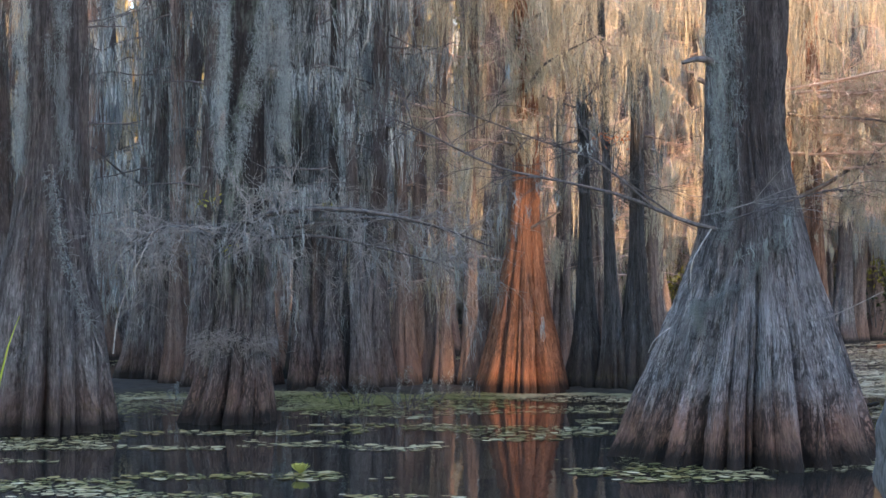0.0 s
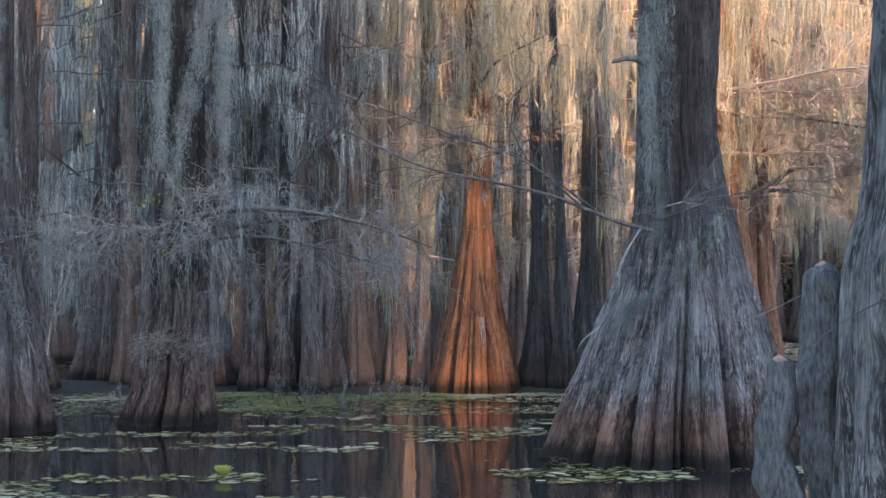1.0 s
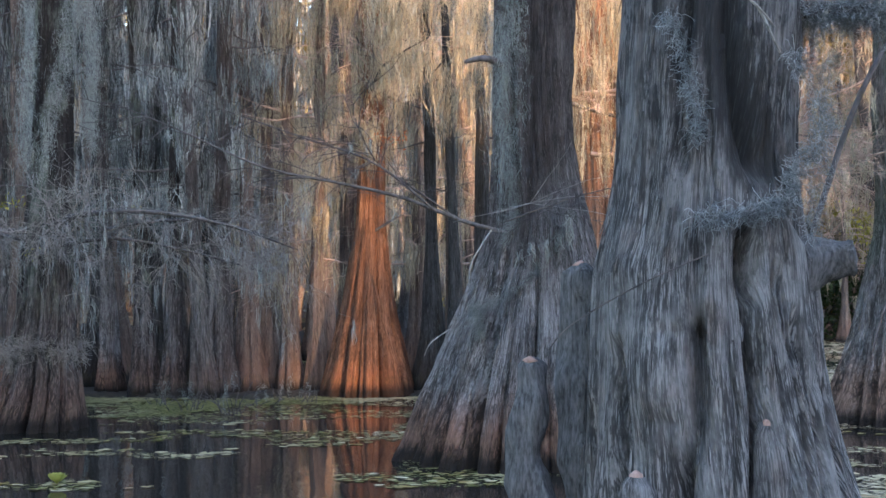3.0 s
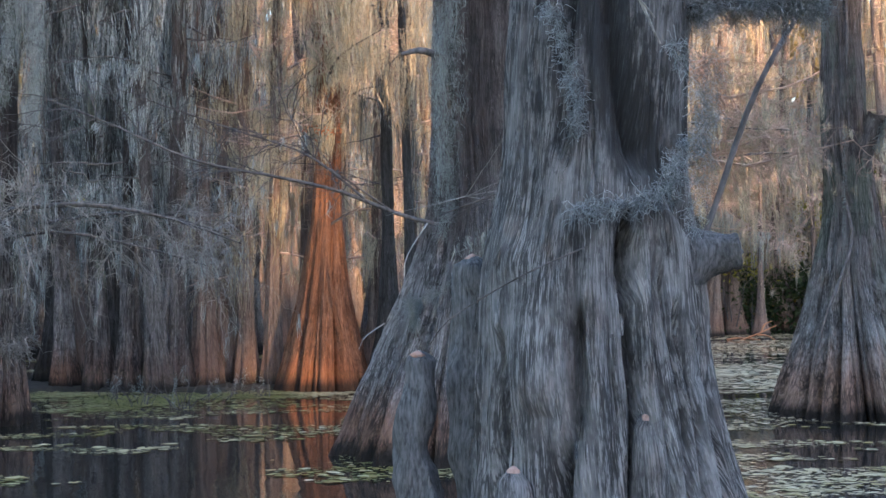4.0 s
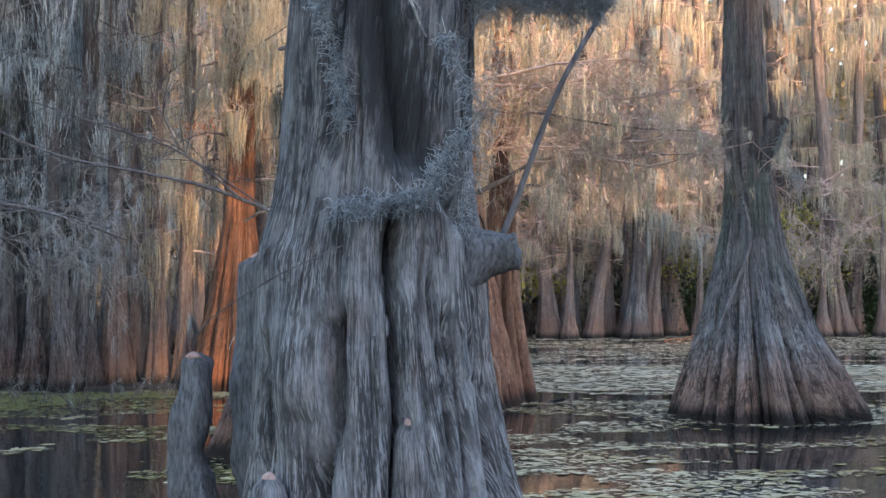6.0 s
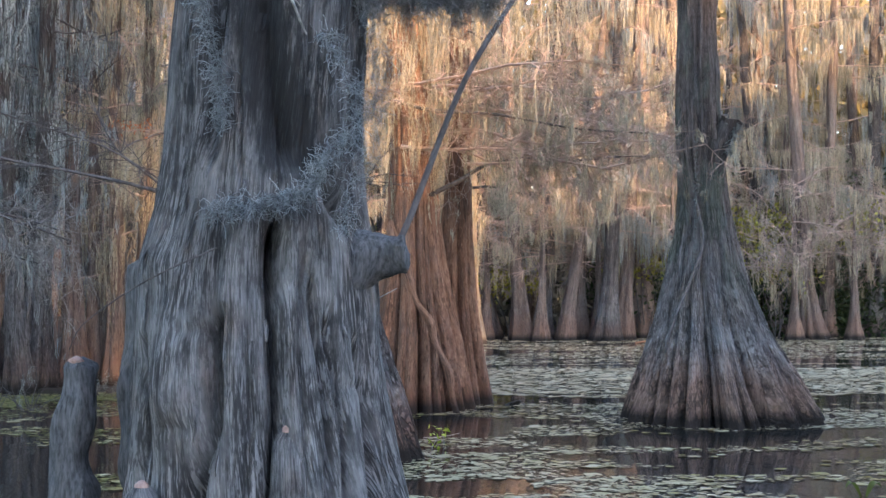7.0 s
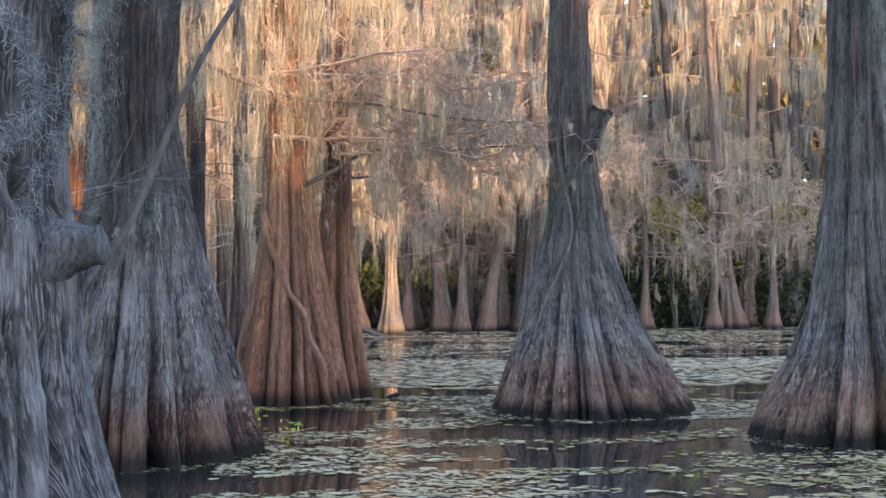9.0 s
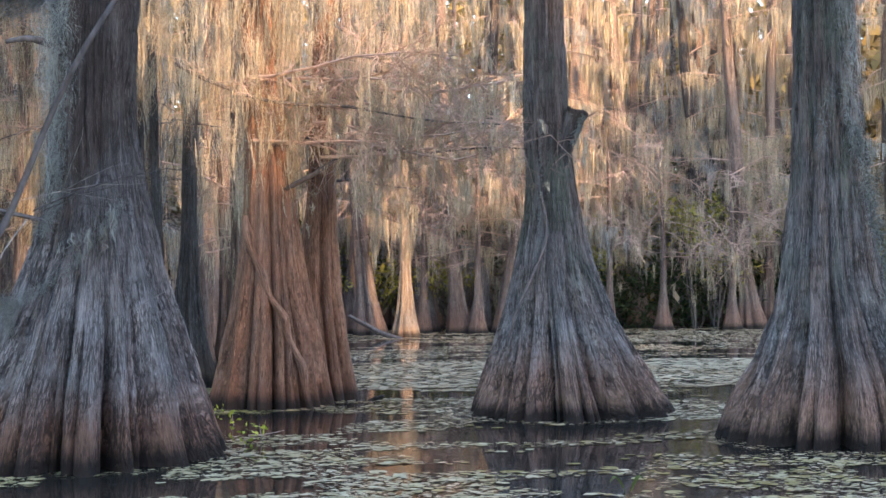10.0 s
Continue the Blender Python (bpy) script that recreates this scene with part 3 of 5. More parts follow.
def trunk_tips(rng, n, z0, z1, r, length, cx=0.0):
    """Where beards cling to a trunk: place and length."""
    a = rng.random(n) * 2 * math.pi
    return np.stack((cx + r * np.cos(a), r * np.sin(a), z0 + (z1 - z0) * rng.random(n), length * (0.5 + rng.random(n))), -1)


def wood_tree(x, y, r, height, seed, label, moss=M_MOSS, barkm=M_BARK_BROWN, low=2.4, limbs=10, limb_len=1.6, width=0.022, count=16, length=(0.6, 1.9), per_metre=5.0, flare=2.6, group="", lean=0.0, flutes=8, drape=26, twig_levels=0, twig_material=M_TWIG, na=64, nz=42, top=99.0, k=5, limb_material=M_LIMB):
    """A cypress of the wood behind: flared ribbed foot, straight bole, short limbs and curtains of moss."""
    rng = np.random.default_rng(seed)
    tree = thing("cypress_tree", x, y, label, "tree", group)
    fh = 1.2 + 0.8 * rng.random()
    prof = [(-0.5, 0, r * flare * 1.12), (0, 0, r * flare), (fh * 0.35, lean * 0.1, r * (1 + (flare - 1) * 0.52)), (fh * 0.8, lean * 0.2, r * (1 + (flare - 1) * 0.2)), (fh * 1.4, lean * 0.4, r * 1.06), (height * 0.5, lean, r * 0.85), (height, lean * 1.6, r * 0.3)]
    part("trunk", trunk(prof, flutes, 0.55, seed, na, nz, 0.01, 0.12, flare_top=fh * 1.6), barkm, tree)
    out = []
    for i in range(limbs):
        z = low + (min(height * 0.95, top) - low) * (i + rng.random()) / limbs
        a = rng.random() * 2 * math.pi
        L = limb_len * (0.5 + 0.8 * rng.random()) * (1.1 - 0.5 * z / height)
        c = lean * min(1.6, 2 * z / height)
        out.append((bough(rng, (c + r * 0.5 * math.cos(a), r * 0.5 * math.sin(a), z), (math.cos(a), math.sin(a), 0.25 * rng.normal()), L, 0.3), 0.010 + 0.010 * rng.random() + r * 0.03))
    tips = trunk_tips(rng, drape, low * 0.9, min(height * 0.9, top), r * 0.85, sum(length) / 2, lean * 0.6) if drape else None
    dressed(tree, rng, out, width, count, 0.02, moss, twig_material, twig_levels, tips, limb_material, length=length, per_metre=per_metre, spread=0.2, k=k, sides=5 if na < 60 else 7)
    return tree


def big_tree(x, y, label, profile, flutes, depth, seed, barkm, na, nz, peel=0, **more):
    tree = thing("cypress_tree", x, y, label, "tree")
    rows = [(z, c - x, r) for z, c, r in profile]
    g = trunk(rows, flutes, depth, seed, na, nz, **more)
    part("trunk", g, barkm, tree)
    if peel:
        # strips of bark that lift at their lower ends
        rng = np.random.default_rng(seed + 5)
        grid, uv = g.v[0].reshape(na + 1, nz, 3), g.uv[0].reshape(na + 1, nz, 2)
        heights = grid[0, :, 2]
        b = Geo()
        for _ in range(peel):
            i = int(rng.integers(0, na))
            z1 = 0.25 + 2.6 * rng.random()
            L = 0.06 + 0.16 * rng.random() ** 2
            w = 0.004 + 0.009 * rng.random()
            zz = np.linspace(z1, z1 - L, 4)
            p = np.stack([np.interp(zz, heights, grid[i, :, k]) for k in range(3)], -1)
            c = np.array((np.interp(z1, heights, grid[:, :, 0].mean(0)), np.interp(z1, heights, grid[:, :, 1].mean(0)), z1))
            out = (p[0] - c) * (1, 1, 0)
            out /= np.linalg.norm(out) + 1e-9
            side = np.array((-out[1], out[0], 0)) + (0, 0, 0.15 * rng.normal())
            lift = (np.array((-0.002, 0.004, 0.007, 0.010)) + 0.006 * rng.random())[:, None] * out
            ww = np.array((0.6, 1.0, 0.9, 0.35))[:, None] * w
            rows3 = np.stack((p + lift - side * ww, p + lift + out * 0.003, p + lift + side * ww), 1)
            u0 = uv[i, 0, 0] + rng.random()
            tex = np.stack((np.broadcast_to(u0 + np.array((-w, 0, w)), (4, 3)), np.broadcast_to(zz[:, None], (4, 3))), -1)
            b.add(rows3, [(r * 3 + e, r * 3 + e + 1, r * 3 + e + 4, r * 3 + e + 3) for r in range(3) for e in range(2)], tex)
        part("loose_bark", b, barkm, tree, "shaggy peeling strips of bark")
    return tree


def rel(tree, *points):
    return [np.array(p, dtype=float) - np.array(tree.location) for p in points]


def through_points(pts, n=24):
    """A smooth run through a few points."""
    pts = np.asarray(pts, dtype=float)
    t = np.linspace(0, len(pts) - 1, n)
    out = []
    for s in t:
        i = min(int(s), len(pts) - 2)
        f = s - i
        p0, p1, p2, p3 = pts[max(i - 1, 0)], pts[i], pts[i + 1], pts[min(i + 2, len(pts) - 1)]
        out.append(0.5 * (2 * p1 + (p2 - p0) * f + (2 * p0 - 5 * p1 + 4 * p2 - p3) * f * f + (3 * p1 - p0 - 3 * p2 + p3) * f ** 3))
    return np.array(out)


def tuft(g, rng, pts, count, size, radius=0.0022):
    """Short curling moss threads along a line."""
    for _ in range(count):
        f = rng.random() * (len(pts) - 1)
        i = min(int(f), len(pts) - 2)
        p = pts[i] + (pts[i + 1] - pts[i]) * (f - i) + rng.normal(0, size * 0.35, 3)
        g.tube(bough(rng, p, rng.normal(0, 1, 3) + (0, -0.3, -0.2), size * (0.5 + rng.random()), 0.8, 0.55, 5), np.full(5, radius), 3, cap=False)


# the near tree with its knees
def build_near():
    prof = [(-0.5, 3.16, 0.72), (0.0, 3.155, 0.62), (0.3, 3.15, 0.565), (0.57, 3.143, 0.51), (0.75, 3.127, 0.473), (0.95, 3.11, 0.443), (1.15, 3.10, 0.42), (1.35, 3.093, 0.406), (1.46, 3.096, 0.398), (1.56, 3.103, 0.376), (1.74, 3.112, 0.345), (1.94, 3.122, 0.333), (2.15, 3.132, 0.332), (2.35, 3.148, 0.325), (2.6, 3.15, 0.32), (4, 3.17, 0.30), (8, 3.25, 0.25), (13, 3.3, 0.1)]
    furrows = [([(1.70, -1.24), (1.85, -1.33), (1.97, -1.42), (2.08, -1.52), (2.25, -1.64), (3.2, -1.8)], 0.17, 0.12),
               ([(1.72, -2.04), (2.1, -2.12), (2.9, -2.15)], 0.08, 0.08),
               ([(1.50, -0.60), (1.62, -0.76), (1.73, -0.90)], 0.11, 0.12),
               ([(1.50, -0.30), (1.73, -0.28), (2.0, -0.27), (2.6, -0.25)], 0.10, 0.20),
               ([(-0.5, -1.62), (0.7, -1.50), (0.95, -1.43), (1.2, -1.385), (1.4, -1.40), (1.60, -1.43)], 0.05, 0.16),
               ([(1.28, -1.38), (1.4, -1.39), (1.58, -1.43)], 0.09, 0.17),
               ([(-0.5, -2.2), (0.7, -2.03), (0.9, -1.92), (1.09, -1.86), (1.3, -1.78)], 0.065, 0.13),
               ([(-0.5, -1.2), (0.7, -1.1), (0.88, -1.06), (1.13, -1.0), (1.42, -1.04)], 0.036, 0.055),
               ([(-0.5, -1.0), (0.71, -0.95), (1.05, -0.89), (1.30, -0.90)], 0.04, 0.08),
               ([(-0.5, -0.8), (0.68, -0.71), (0.97, -0.58), (1.2, -0.62)], 0.05, 0.08),
               ([(0.5, -1.3), (0.9, -1.24), (1.18, -1.17), (1.5, -1.1)], 0.03, 0.03),
               ([(-0.5, -1.78), (0.6, -1.72), (0.95, -1.62), (1.2, -1.60)], 0.03, 0.035),
               ([(-0.5, -2.75), (0.78, -2.60), (1.2, -2.62)], 0.06, 0.09),
               ([(-0.5, -0.45), (0.8, -0.36), (1.25, -0.33)], 0.05, 0.08),
               ([(1.60, -1.72), (1.9, -1.76), (2.06, -1.82)], 0.025, 0.03),
               ([(-0.5, -3.0), (1.0, -3.1)], 0.07, 0.10), ([(-0.5, 0.1), (1.3, 0.15)], 0.06, 0.09), ([(-0.5, 1.0), (1.3, 1.1)], 0.08, 0.12), ([(-0.5, 2.2), (1.3, 2.1)], 0.08, 0.12)]
    lumps = [(-2.18, 1.10, 0.28, 0.24, 0.06), (-2.02, 1.205, 0.22, 0.022, -0.014), (-2.1, 0.90, 0.26, 0.02, -0.012), (-2.2, 0.99, 0.12, 0.07, 0.018), (-1.95, 0.79, 0.10, 0.11, 0.03), (-2.45, 1.42, 0.22, 0.07, 0.022), (-0.75, 1.02, 0.14, 0.018, -0.012), (-1.72, 1.05, 0.08, 0.4, 0.015), (-1.2, 0.75, 0.10, 0.2, 0.02)]
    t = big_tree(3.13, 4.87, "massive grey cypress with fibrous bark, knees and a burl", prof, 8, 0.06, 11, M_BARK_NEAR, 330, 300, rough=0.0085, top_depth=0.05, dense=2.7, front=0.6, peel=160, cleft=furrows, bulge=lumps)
    rng = np.random.default_rng(12)
    for px, py, top, r in ((2.46, 5.00, 1.12, 0.060), (2.675, 5.17, 1.48, 0.066)):
        base = np.array((px + 0.16, py - 0.04, -0.5))
        p = through_points(rel(t, base, (px + 0.06, py - 0.03, 0.35), (px - 0.01, py, 0.65 * top), (px, py, top - 0.03)), 60)
        g = Geo()
        rad = np.interp(np.linspace(0, 1, 60), (0, 0.35, 0.6, 0.9, 0.97, 1), (2.3, 1.6, 1.15, 0.92, 0.8, 0.4)) * r * (1 + 0.08 * np.sin(np.arange(60) * 0.5 + px * 9))
        g.tube(p, rad, 32)
        v = g.v[0]
        for waves, high, size in ((6, 3, 0.045), (17, 6, 0.022), (45, 9, 0.008)):
            v[:, :2] += np.array([[noise.noise(Vector((a * waves, b * waves, c * high + px))), noise.noise(Vector((a * waves + 9, b * waves, c * high + px)))] for a, b, c in v]) * size
        k = part("knee", g, M_BURL, t, "lumpy dark cypress knee with raw tip")
        g = Geo()
        g.tube(p[-3:] + np.array((0, -0.004, 0.010)), (0.3 * r, 0.5 * r, 0.25 * r), 10)
        part("tip", g, M_KNEE_TIP, k, "raw pinkish tip")
    for px, py, top, r in ((3.216, 4.50, 0.90, 0.07), (2.765, 4.48, 0.73, 0.065), (2.93, 4.45, 0.58, 0.05)):
        p = through_points(rel(t, (px, py + 0.05, -0.5), (px, py, 0.3), (px, py + 0.02, top)), 16)
        g = Geo()
        g.tube(p, np.interp(np.linspace(0, 1, 16), (0, 0.5, 0.8, 0.93, 1), (r * 1.7, r * 1.3, r * 1.0, r * 0.75, r * 0.4)), 18)
        v = g.v[0]
        v += np.array([noise.noise_vector(Vector((a * 11, b * 11, c * 6))) for a, b, c in v]) * 0.022
        k = part("knee", g, M_BARK_NEAR, t)
        g = Geo()
        g.tube(p[-1] + np.array(((0, -0.006, -0.012), (0, -0.006, 0.002), (0, -0.006, 0.012))), (0.024, 0.022, 0.010), 10)
        part("tip", g, M_KNEE_TIP, k, "raw pinkish tip")
    # burl and broken stub
    g = Geo()
    g.tube(through_points(rel(t, (3.36, 4.84, 1.41), (3.45, 4.79, 1.44), (3.54, 4.765, 1.455), (3.60, 4.75, 1.46)), 30), np.interp(np.linspace(0, 1, 30), (0, 0.3, 0.5, 0.8, 0.92, 0.98, 1), (0.17, 0.115, 0.078, 0.068, 0.070, 0.052, 0.02)), 40)
    v = g.v[0]
    v += np.array([noise.noise_vector(Vector(p) * 9) for p in v]) * 0.022 + np.array([noise.noise_vector(Vector(p) * 40) for p in v]) * 0.006
    part("burl", g, M_BURL, t, "knobbly broken branch stub")
    # the slanting bare limb
    g = Geo()
    g.tube(through_points(rel(t, (3.36, 5.0, 1.15), (3.50, 5.20, 1.38), (3.62, 5.30, 1.58), (3.82, 5.35, 2.09), (4.02, 5.36, 2.44), (4.30, 5.38, 2.85), (4.75, 5.4, 3.5)), 26), np.linspace(0.015, 0.008, 26), 9)
    part("limb", g, M_LIMB, t, "slender bare slanting limb")
    g = Geo()
    limb = bough(rng, rel(t, (3.37, 4.74, 2.33))[0], (1, -0.12, 0.10), 0.55, 0.1, 0.1, 8)
    g.tube(limb, np.linspace(0.036, 0.008, 8), 8)
    part("limb", g, M_LIMB, t)
    g = Geo()
    tuft(g, rng, limb, 2200, 0.06, 0.0011)
    for at in limb[1:-1]:
        tuft(g, rng, np.linspace(at, at + np.array((0.03 * rng.normal(), 0.03 * rng.normal(), -0.06 - 0.05 * rng.random())), 6), 220, 0.05, 0.001)
    tuft(g, rng, through_points(rel(t, (3.33, 4.52, 2.15), (3.44, 4.58, 1.91), (3.33, 4.50, 1.75), (3.27, 4.47, 1.64), (3.14, 4.44, 1.60), (2.98, 4.46, 1.58))), 1100, 0.05, 0.0010)
    tuft(g, rng, through_points(rel(t, (2.91, 4.58, 2.29), (2.98, 4.54, 2.05), (3.00, 4.53, 1.86))), 600, 0.042, 0.0009)
    tuft(g, rng, through_points(rel(t, (3.49, 4.74, 2.34), (3.50, 4.72, 1.96), (3.38, 4.54, 1.54))), 500, 0.05, 0.0009)
    part("hanging_moss", g, M_MOSS_PALE, t)
    g = Geo()
    for a, b in (((3.20, 4.48, 2.29), (3.25, 4.44, 2.14)), ((3.14, 4.46, 2.35), (3.23, 4.44, 2.24))):
        g.tube(bough(rng, rel(t, a)[0], np.array(b) - np.array(a), 0.17, 0.2, 0.1, 5), np.linspace(0.006, 0.003, 5), 5)
    part("twig_tangle", g, M_TWIG, t, "short broken twigs")
    g = Geo()
    g.tube(through_points(rel(t, (3.00, 4.40, 1.46), (2.78, 4.46, 1.36), (2.57, 4.59, 1.23), (2.50, 4.69, 1.14)), 14), np.linspace(0.003, 0.0018, 14), 5)
    part("twig_tangle", g, M_LIMB, t)
    t.scale = (1.05, 1.05, 1.05)
    t.location = (3.142, 5.096, -0.065)


build_near()


def build_main():
    prof = [(-0.5, 2.97, 1.4), (0, 2.973, 1.15), (0.11, 2.977, 1.105), (0.5, 2.992, 0.965), (0.99, 3.032, 0.77), (1.47, 3.054, 0.57), (1.95, 3.08, 0.428), (2.29, 3.064, 0.372), (2.68, 3.045, 0.335), (3.17, 3.051, 0.325), (3.81, 3.07, 0.335), (7, 3.15, 0.284), (14, 3.3, 0.091)]
    t = big_tree(3.05, 11.1, "huge grey cypress with deeply fluted buttress in water", prof, 15, 0.78, 21, M_BARK, 300, 250, peel=220, rough=0.018, top_depth=0.06, dense=4.4, front=0.55, cleft=[([(2.2, -1.2), (3.0, -1.35), (5, -1.4)], 0.22, 0.07), ([(1.5, -1.9), (2.4, -1.75), (5, -1.8)], 0.1, 0.04), ([(1.0, -1.35), (1.9, -1.5), (2.5, -1.6)], 0.05, 0.05)])
    rng = np.random.default_rng(22)
    limb = through_points(rel(t, (2.85, 10.8, 1.88), (2.45, 10.62, 1.97), (1.95, 10.4, 2.15), (1.48, 10.1, 2.24), (0.9, 9.8, 2.34), (0.35, 9.45, 2.57), (-0.05, 9.2, 2.72)), 22)
    limb2 = through_points(rel(t, (2.2, 10.5, 2.05), (1.72, 10.3, 2.42), (1.2, 10.0, 2.58), (0.6, 9.65, 2.76)), 14)
    limb3 = through_points(rel(t, (2.4, 10.6, 1.98), (2.0, 10.45, 2.25), (1.72, 10.35, 2.45), (1.55, 10.3, 2.8)), 10)
    gt, ends = Geo(), []
    for pts, r in ((limb, 0.034), (limb2, 0.018), (limb3, 0.014)):
        g = Geo()
        g.tube(pts, np.linspace(r * 0.6, 0.004, len(pts)), 8)
        part("limb", g, M_LIMB, t, "long bare grey limb")
        twigs(gt, rng, pts, 0.0045, 2, 15, 0.62, 0.0, 4, 0.8, ends)
    limb4 = through_points(rel(t, (2.75, 10.3, 1.95), (3.2, 10.05, 2.1), (3.7, 9.95, 2.22)), 10)
    gt.tube(limb4, np.linspace(0.007, 0.003, 10), 5)
    twigs(gt, rng, limb4, 0.0035, 2, 12, 0.5, 0.0, 4, 0.5)
    part("twig_tangle", gt, M_LIMB, t)
    g = Geo()
    g.tube(through_points(rel(t, (2.65, 10.55, 1.9), (2.55, 10.5, 1.75), (2.47, 10.45, 1.6), (2.46, 10.4, 1.42)), 8), np.linspace(0.008, 0.004, 8), 5)
    for a, b, c in (((3.35, 10.3, 1.15), (3.5, 10.05, 1.2), (3.85, 9.95, 1.38)), ((2.3, 10.45, 1.1), (2.15, 10.3, 1.0), (2.1, 10.3, 0.9))):
        g.tube(through_points(rel(t, a, b, c), 8), np.linspace(0.006, 0.003, 8), 4)
    for e in ((3.15, 9.95, 2.42), (3.45, 9.9, 2.35), (3.6, 9.95, 2.18), (3.55, 9.95, 2.02), (2.6, 9.95, 1.9)):
        g.tube(bough(rng, rel(t, (2.95, 10.35, 2.1))[0], np.array(e) - (2.95, 10.35, 2.1), 0.75, 0.0, 0.07, 8), np.linspace(0.004, 0.0015, 8), 4)
    part("twig_tangle", g, M_BLEACHED, t, "bleached dead twigs")
    g = Geo()
    g.tube(through_points(rel(t, (2.82, 10.9, 3.3), (2.62, 10.75, 3.34), (2.45, 10.7, 3.30)), 8), np.linspace(0.04, 0.015, 8), 7)
    part("limb", g, M_LIMB, t)
    gm = Geo()
    tops = [(2.80 + 0.05 * rng.normal(), 10.82 + 0.05 * rng.normal(), z) for z in np.linspace(2.55, 5.4, 30)]
    garland(gm, rng, rel(t, *tops), 0.5, 0.15, 26, 0.042, 0.0032)
    beards(gm, rng, rel(t, *tops), 0.5, 0.12, 8, 0.004, 0.03, 6)
    tops = [(2.9 + 0.06 * rng.normal(), 10.78, z) for z in np.linspace(3.2, 5.2, 8)]
    garland(gm, rng, rel(t, *tops), 0.6, 0.10, 8, 0.05, 0.004)
    tops = rel(t, *[(x, 9.93 + 0.1 * rng.random(), z) for x, z in ((3.28, 2.02), (3.2, 1.9), (3.1, 1.85), (3.0, 1.8), (2.9, 1.75))])
    beards(gm, rng, np.array(tops) + (0, 0.62, 0), 0.28, 0.06, 16, 0.006, 0.05, 5)
    for line, n in ((((3.33, 10.72, 2.05), (3.12, 10.62, 1.72), (2.95, 10.55, 1.5), (2.66, 10.5, 1.32), (2.5, 10.52, 1.22)), 380), (((2.8, 10.75, 2.4), (2.85, 10.72, 2.1), (2.75, 10.62, 1.8)), 260), (((2.5, 10.45, 1.3), (2.55, 10.4, 1.05)), 200)):
        tuft(gm, rng, through_points(rel(t, *line)), int(n * 3.2), 0.06, 0.0010)
    for e in ends[::30]:
        beards(gm, rng, e[2:3], 0.16, 0.04, 10, 0.005, 0.03, 4)
    part("hanging_moss", gm, M_MOSS, t)
    g = Geo()
    leaves(g, rng, rel(t, (1.93, 10.35, 2.62), (1.85, 10.3, 2.6), (1.78, 10.3, 2.64)), 0.09, 24, 0.016)
    part("foliage", g, M_RUST_LEAF, t, "withered rust-red needles")
    t.location = (2.99, 11.08, 0)


build_main()


def build_right():
    prof = [(-0.5, 7.385, 1.339), (0, 7.355, 1.123), (0.19, 7.334, 1.03), (0.56, 7.293, 0.85), (1.04, 7.243, 0.618), (1.52, 7.205, 0.445), (2.01, 7.206, 0.316), (2.43, 7.197, 0.258), (2.92, 7.163, 0.236), (3.35, 7.148, 0.226), (3.84, 7.145, 0.215), (4.45, 7.15, 0.195), (8, 7.185, 0.16), (14, 7.265, 0.07)]
    t = big_tree(7.25, 14.0, "slender grey cypress with broad fluted foot and stub", prof, 15, 0.80, 31, M_BARK_SLIM, 240, 210, rough=0.015, top_depth=0.05, dense=4.8, front=0.55, cleft=[([(0.3, -2.0), (1.3, -1.75), (2.4, -1.5), (3.1, -1.3)], 0.14, 0.06), ([(0.0, -1.35), (0.9, -1.4), (1.5, -1.45)], 0.05, 0.10)])
    rng = np.random.default_rng(32)
    g = Geo()
    g.tube(through_points(rel(t, (7.22, 13.9, 2.45), (7.28, 13.88, 2.7), (7.37, 13.85, 2.98), (7.44, 13.84, 3.18), (7.445, 13.84, 3.2)), 16), np.interp(np.linspace(0, 1, 16), (0, 0.5, 0.93, 1), (0.05, 0.095, 0.13, 0.10)), 20)
    v = g.v[0]
    v += np.array([noise.noise_vector(Vector(p) * 11) for p in v]) * 0.02
    part("stub", g, M_BARK_BROWN, t, "broken branch stub, flat on top")
    g = Geo()
    g.tube(through_points(rel(t, (7.02, 13.72, 2.35), (7.08, 13.66, 1.9), (6.92, 13.55, 1.5), (6.72, 13.45, 1.1), (6.6, 13.4, 0.75)), 20), np.linspace(0.022, 0.014, 20), 7)
    part("vine", g, M_LIMB, t, "dark woody vine on the trunk")
    g = Geo()
    tuft(g, rng, through_points(rel(t, (7.05, 13.72, 3.1), (7.02, 13.70, 2.6), (7.0, 13.66, 2.0), (6.95, 13.6, 1.6))), 420, 0.03, 0.002)
    tuft(g, rng, through_points(rel(t, (7.48, 13.72, 3.15), (7.4, 13.72, 2.85))), 200, 0.05, 0.003)
    part("hanging_moss", g, M_MOSS, t)
    t.location.x += 0.085


build_right()


